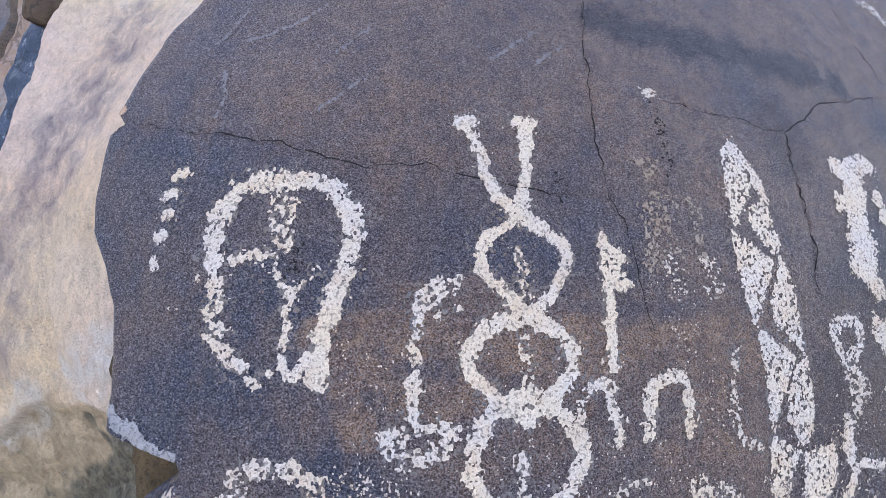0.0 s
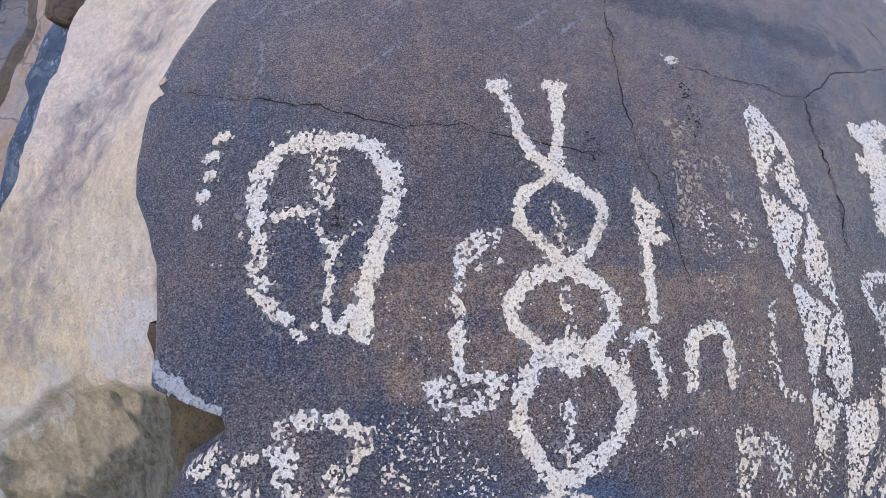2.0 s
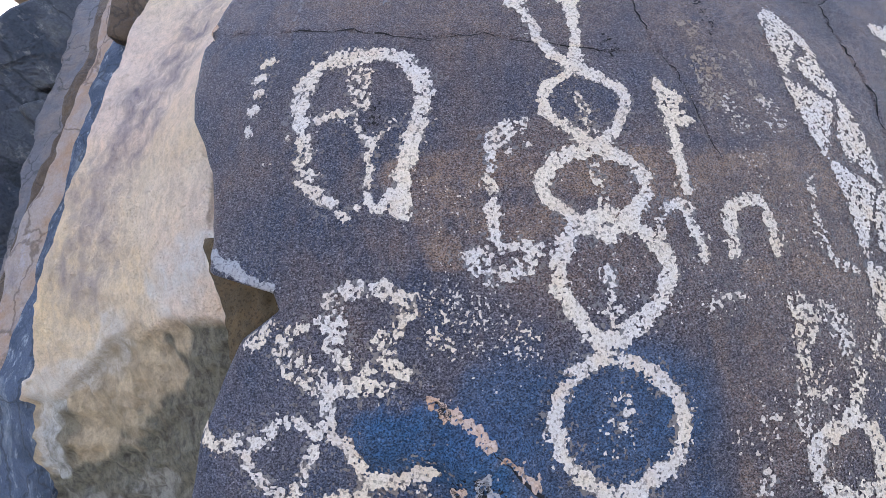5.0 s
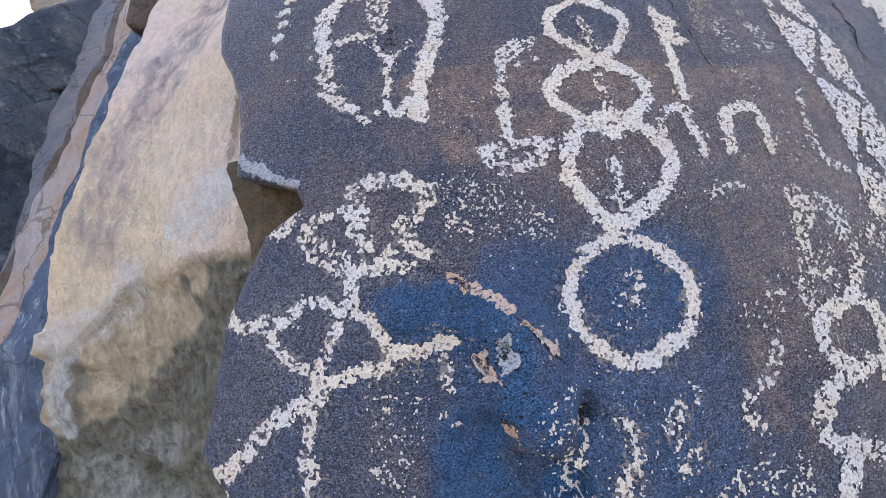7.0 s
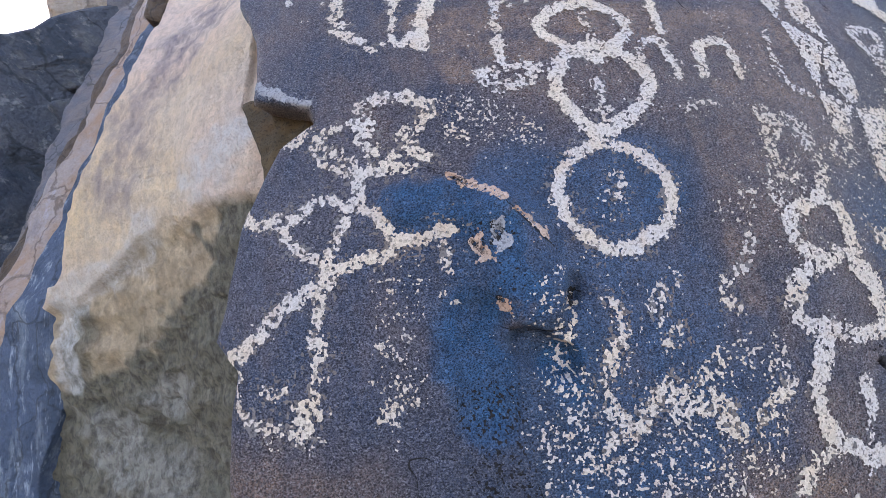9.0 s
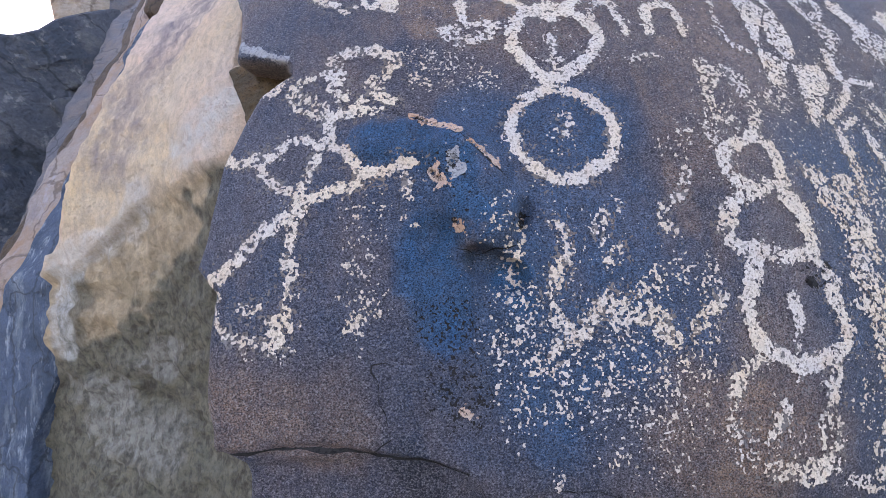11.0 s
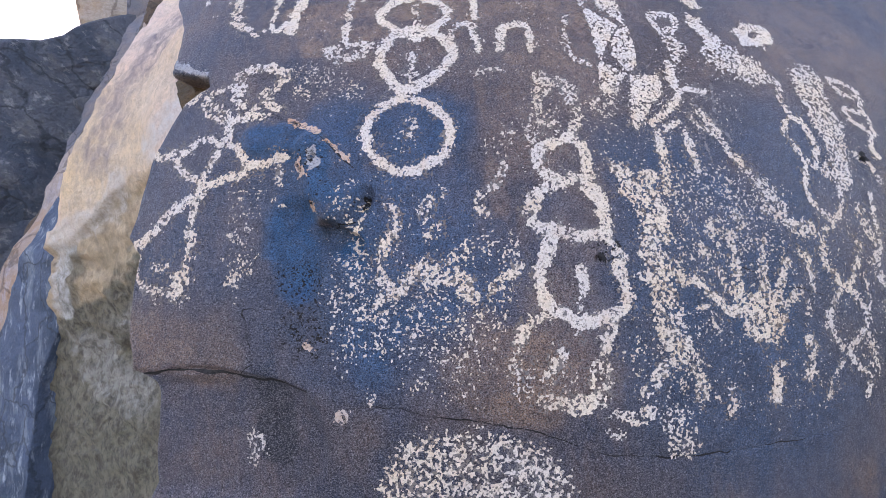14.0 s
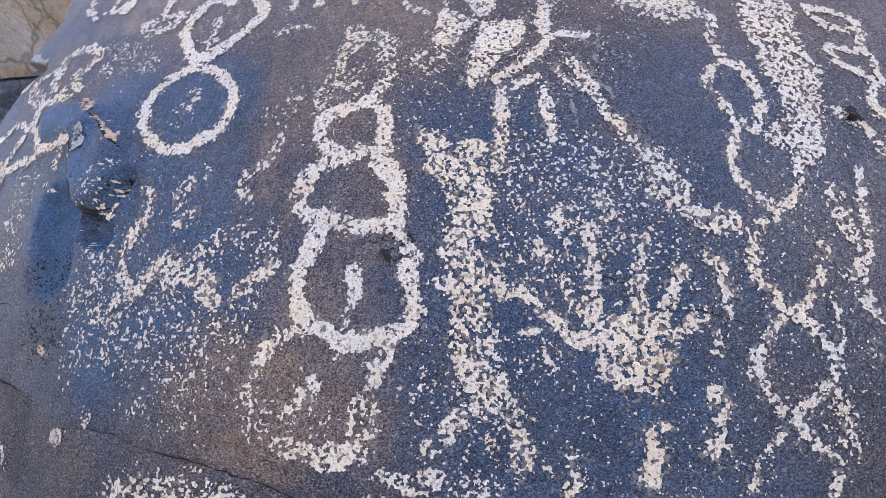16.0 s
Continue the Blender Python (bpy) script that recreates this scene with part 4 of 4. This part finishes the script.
def notch_face():
    """The rough brown break inside the notch of the rim."""
    k, z = np.meshgrid(np.linspace(0, 1, 50), np.linspace(1.215, 1.36, 60))
    a = np.interp(z, (1.215, 1.269, 1.317, 1.36), (-0.262, -0.275, -0.297, -0.318))
    x = a + (-0.12 - a) * k
    y = face(x, z) + 0.024 + 0.012 * (1 - k) + 0.006 * (value_noise(x, z, 0.015, 111) - 0.5) + 0.003 * (value_noise(x, z, 0.006, 112) - 0.5)
    x = np.hstack([x[:, :1] + 0.02, x])
    y = np.hstack([y[:, :1] + 0.15, y])
    z = np.hstack([z[:, :1], z])
    ob = new("notch_face", grid_mesh("notch_face", x, y, z, BREAK))
    ob.parent = BOULDER
    tagged(ob, "rough brown broken rock inside the notch")


notch_face()


# ---- bare sandstone wall in the cleft ----
def slab_depth(x, z):
    a, c = x + 0.6, z - 1.2
    c = np.maximum(c, -0.36)
    near = np.clip((x + 0.58) / 0.26, 0, 1)
    return 0.5178 - 0.0688 * a + 0.0176 * c - 0.0042 * a * a + 0.4692 * c * c - 0.045 * near * near * (3 - 2 * near)


def sandstone_wall():
    lz = np.array([0.0, 0.76, 0.84, 0.91, 0.98, 1.045, 1.104, 1.15, 1.22, 1.32, 1.37, 1.43, 1.52, 1.60, 1.69, 1.79, 1.9, 2.4])
    lx = np.array([-0.97, -0.938, -0.940, -0.875, -0.868, -0.842, -0.846, -0.817, -0.791, -0.776, -0.762, -0.751, -0.739, -0.735, -0.738, -0.752, -0.775, -0.84])
    zs = np.concatenate([np.linspace(-0.05, 0.6, 60)[:-1], np.linspace(0.6, 2.3, 480)])
    us = np.concatenate([np.linspace(0, 0.05, 14)[:-1], np.linspace(0.05, 1.0, 260)])
    u, z = np.meshgrid(us, zs)
    left = np.interp(z, lz, lx) + 0.006 * (value_noise(z, 0 * z, 0.09, 71) - 0.5) + 0.003 * (value_noise(z, 0 * z, 0.02, 79) - 0.5)
    x = left + u
    seam = np.interp(x, (-0.90, -0.80, -0.725, -0.672, -0.612, -0.55, -0.49, -0.40, -0.3, 0.2), (1.10, 1.11, 1.132, 1.165, 1.212, 1.234, 1.246, 1.262, 1.25, 1.25))
    seam = seam + 0.02 * (value_noise(x, z, 0.05, 72) - 0.5)
    low = np.clip((seam - z) / 0.022, 0, 1)
    y = slab_depth(x, z) + 0.012 * low + 0.03 * (value_noise(x, z, 0.22, 73) - 0.5) + (0.007 + 0.009 * low) * (value_noise(x + 0.5 * z, z, 0.035, 74) - 0.5) + (0.004 + 0.004 * low) * (value_noise(x, z, 0.013, 75) - 0.5) + 0.002 * (value_noise(x, z, 0.007, 78) - 0.5)
    y = y + 0.03 * np.clip(1 - u / np.where(z < 1.14, 0.016, 0.035), 0, 1) ** 2.5
    y = np.where(x > -0.36, np.maximum(y, face(x, z) + 0.085 + 0.25 * np.maximum(x + 0.2, 0)), y)
    back = np.array([0.6, 0.3, 0.12, 0.04])
    x = np.hstack([x[:, :1] + 0.25 * back[None], x])
    y = np.hstack([y[:, :1] + back[None], y])
    z = np.hstack([np.repeat(z[:, :1], 4, 1), z])
    low = np.hstack([np.repeat(low[:, :1], 4, 1), low])
    x, y, z = close_back(x, y, z, 1.9, 0.06)
    low = np.vstack([low, np.repeat(low[-1:], len(x) - len(low), 0)])
    rag = 0.05 * (value_noise(x, z, 0.05, 76) - 0.5) + 0.03 * (value_noise(x, z, 0.015, 77) - 0.5)
    seamline = (-783, 1116, -721, 1140, -662, 1178, -605, 1228)
    pale = np.maximum.reduce([0.55 * soft(to_line(x, z, seamline) + rag, 0.012, 0.03), 0.75 * soft(to_line(x, z, (-490, 1290, -400, 1310, -360, 1350)) + rag, 0.012, 0.04),
                              0.7 * soft(to_line(x, z, (-790, 1100, -802, 1030, -826, 946)) + 0.5 * rag, 0.014, 0.012), 0.3 * soft(to_line(x, z, (-790, 870, -740, 850)) + rag, 0.015, 0.04), 0.25 * soft(to_line(x, z, (-640, 930, -600, 925)) + rag, 0.012, 0.04), 0.25 * soft(to_line(x, z, (-760, 780, -640, 760)) + rag, 0.02, 0.06)])
    # Painted shadow: below shade_line, beside the pale rim, down the left edge and foot.
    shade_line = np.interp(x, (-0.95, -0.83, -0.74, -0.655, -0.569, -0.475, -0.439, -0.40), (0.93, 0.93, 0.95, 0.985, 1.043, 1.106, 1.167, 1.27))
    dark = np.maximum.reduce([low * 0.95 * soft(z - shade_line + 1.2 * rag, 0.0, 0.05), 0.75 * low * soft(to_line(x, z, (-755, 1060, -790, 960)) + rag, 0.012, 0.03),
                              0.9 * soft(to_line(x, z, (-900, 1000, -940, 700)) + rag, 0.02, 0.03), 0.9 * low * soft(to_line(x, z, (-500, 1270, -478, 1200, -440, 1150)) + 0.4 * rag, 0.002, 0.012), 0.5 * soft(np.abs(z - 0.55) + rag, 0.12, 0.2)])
    purple = np.maximum.reduce([1.0 * soft(to_line(x, z, (-555, 1823, -546, 1751, -577, 1671, -600, 1560)) + rag, 0.03, 0.06), 0.75 * soft(to_line(x, z, (-600, 1600, -640, 1450, -660, 1330)) + rag, 0.03, 0.09), 0.6 * soft(to_line(x, z, (-480, 1820, -560, 1780)) + rag, 0.02, 0.06)])
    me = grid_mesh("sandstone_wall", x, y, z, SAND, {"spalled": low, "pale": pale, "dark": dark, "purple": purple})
    tagged(new("sandstone_wall", me), "bare tan sandstone face with a rough spalled olive-brown lower part and painted shadow", "rock")


sandstone_wall()


# ---- leaning slabs and the cliff beyond ----
def leaning_slab(name, label, left, right, depth, lean, material, seed, thick=0.25):
    """A rough upright slab between two edges given as z, x, z, x ...; depth is y at z 1.2, lean its run-back per metre."""
    zs = np.linspace(0.0, 3.0, 160)
    lo, hi = (np.array(e, float).reshape(-1, 2) for e in (left, right))
    k = np.linspace(0, 1, 40)
    kk, z = np.meshgrid(k, zs)
    a = np.interp(z, lo[:, 0], lo[:, 1]) + 0.012 * (lattice(np.floor(z / 0.13 + 0.3 * value_noise(z, 0 * z, 0.05, seed)).astype(int), 0 * z.astype(int), seed) - 0.5) + 0.008 * (value_noise(z, 0 * z, 0.025, seed + 3) - 0.5)
    b = np.interp(z, hi[:, 0], hi[:, 1])
    x = a + (b - a) * kk
    y = depth + lean * np.maximum(z - 1.2, -0.1) + 0.03 * (value_noise(x, z, 0.25, seed + 1) - 0.5) + 0.012 * (value_noise(x, z, 0.05, seed + 2) - 0.5)
    y = y + 0.02 * np.clip(1 - kk / 0.06, 0, 1) ** 2
    rear = np.full((len(zs), 1), y.max() + thick)
    x = np.hstack([x[:, :1] + 0.10, x[:, :1] + 0.03, x, x[:, -1:]])
    y = np.hstack([rear, y[:, :1] + thick * 0.5, y, rear])
    z = np.hstack([z[:, :1], z[:, :1], z, z[:, :1]])
    x, y, z = close_back(x, y, z, y.max(), 0.05)
    return tagged(new(name, grid_mesh(name, x, y, z, material)), label, "rock")


leaning_slab("rock_slab", "thin blue-grey varnished rock slab leaning in the cleft", (0.0, -1.15, 0.94, -1.06, 1.127, -0.983, 1.207, -0.974, 1.283, -0.976, 1.354, -0.986, 1.432, -1.01, 1.505, -1, 1.706, -1.013, 1.807, -1.029, 2.02, -1.022, 3.0, -1.04), (0.0, -0.95, 0.76, -0.92, 0.91, -0.86, 1.045, -0.825, 1.15, -0.80, 1.32, -0.755, 1.52, -0.715, 1.79, -0.715, 3.0, -0.7), 0.62, 0.4, BLUE_GREY, 81)
leaning_slab("rock_slab", "orange sandstone slab with a broken edge", (0.0, -1.3, 1.203, -1.235, 1.335, -1.252, 1.412, -1.252, 1.503, -1.248, 1.581, -1.231, 1.71, -1.226, 1.985, -1.258, 2.125, -1.28, 3.0, -1.29), (0.0, -0.7, 3.0, -0.7), 0.72, 0.4, ORANGE, 91)
leaning_slab("rock_slab", "dark rust-brown seam of rock behind the orange slab", (0.0, -1.5, 1.353, -1.412, 1.457, -1.403, 1.552, -1.415, 1.714, -1.427, 1.815, -1.421, 1.928, -1.441, 2.105, -1.416, 2.248, -1.449, 3.0, -1.46), (0.0, -0.8, 3.0, -0.8), 0.8, 0.4, RUST, 121)
leaning_slab("rock_slab", "grey-brown rock slab with rust stains", (0.0, -1.75, 1.306, -1.607, 1.49, -1.613, 1.564, -1.621, 1.695, -1.673, 1.803, -1.675, 1.926, -1.716, 2.134, -1.707, 2.242, -1.716, 2.36, -1.735, 2.487, -1.757, 2.6, -1.695, 3.0, -1.7), (0.0, -0.9, 3.0, -0.9), 0.9, 0.4, GREY_BROWN, 101)


def cliff_block(name, label, centre, size, turn, material, seed):
    """A weathered joint block: a worn box with chipped faces."""
    bm = bmesh.new()
    bmesh.ops.create_cube(bm, size=1.0)
    bmesh.ops.bevel(bm, geom=bm.edges[:], offset=0.05, segments=2, affect="EDGES", profile=0.5)
    bmesh.ops.subdivide_edges(bm, edges=bm.edges[:], cuts=9, use_grid_fill=True)
    for v in bm.verts:
        p = Vector((v.co.x * size[0], v.co.y * size[1], v.co.z * size[2]))
        v.co = p + (noise.noise_vector(p * 1.1 + Vector((seed, 0, 0))) * 0.16 + noise.noise_vector(p * 3.5 + Vector((0, seed, 0))) * 0.07 + noise.cell_vector(p * 2.3 + Vector((seed, 0, 0))) * 0.09) * min(1.0, min(size))
    me = bpy.data.meshes.new(name)
    bm.to_mesh(me)
    bm.free()
    me.materials.append(material)
    ob = tagged(new(name, me), label, "rock")
    ob.matrix_world = pose(*centre, *turn)
    return ob


joint_stack = pose(-2.02, 1.80, 2.02, 3, -34, 58)
for rise, tall, shift in ((-0.38, 0.36, 0.0), (0.02, 0.42, 0.03), (0.395, 0.31, -0.02)):
    cliff_block("cliff_block", "dark jointed cliff block in shade", (joint_stack @ Vector((shift, -shift, rise))), (0.78, 0.72, tall), (3, -34 + 60 * shift, 58), DARK, 3 + tall)
cliff_block("cliff_block", "dark weathered cliff block in shade", (-2.17, 1.76, 0.67), (0.84, 0.66, 1.63), (0, 3, 52), DARK, 5)
cliff_block("cliff_block", "lower dark cliff block beside the tall one", (-2.28, 1.32, 1.73), (0.72, 0.72, 0.90), (0, -30, 62), DARK, 7)
cliff_block("cliff_block", "dark block at the foot of the cliff", (-2.43, 1.26, 0.59), (0.96, 0.72, 1.48), (4, -8, 50), DARK, 9)
cliff_block("cliff_block", "tan ledge block on top of the cliff", (-2.16, 1.70, 2.78), (0.34, 0.30, 0.17), (2, -6, 20), TAN, 11)
cliff_block("cliff_block", "small grey-brown block on top of the cliff", (-1.90, 1.68, 2.73), (0.14, 0.14, 0.11), (6, 12, 35), GREY_BROWN, 15)
cliff_block("cliff_block", "rough brown block wedged at the top of the cleft", (-0.90, 0.95, 2.07), (0.11, 0.10, 0.30), (0, 14, 20), RUST, 19)
cliff_block("cliff_block", "tall grey-brown block on the cliff top", (-1.72, 1.70, 2.92), (0.34, 0.30, 1.0), (0, 8, 40), GREY_BROWN, 13)
cliff_block("cliff_block", "tan sandstone outcrop beyond the cleft", (-2.76, 0.72, 1.45), (0.72, 0.72, 3.19), (0, 4, 12), TAN, 17)
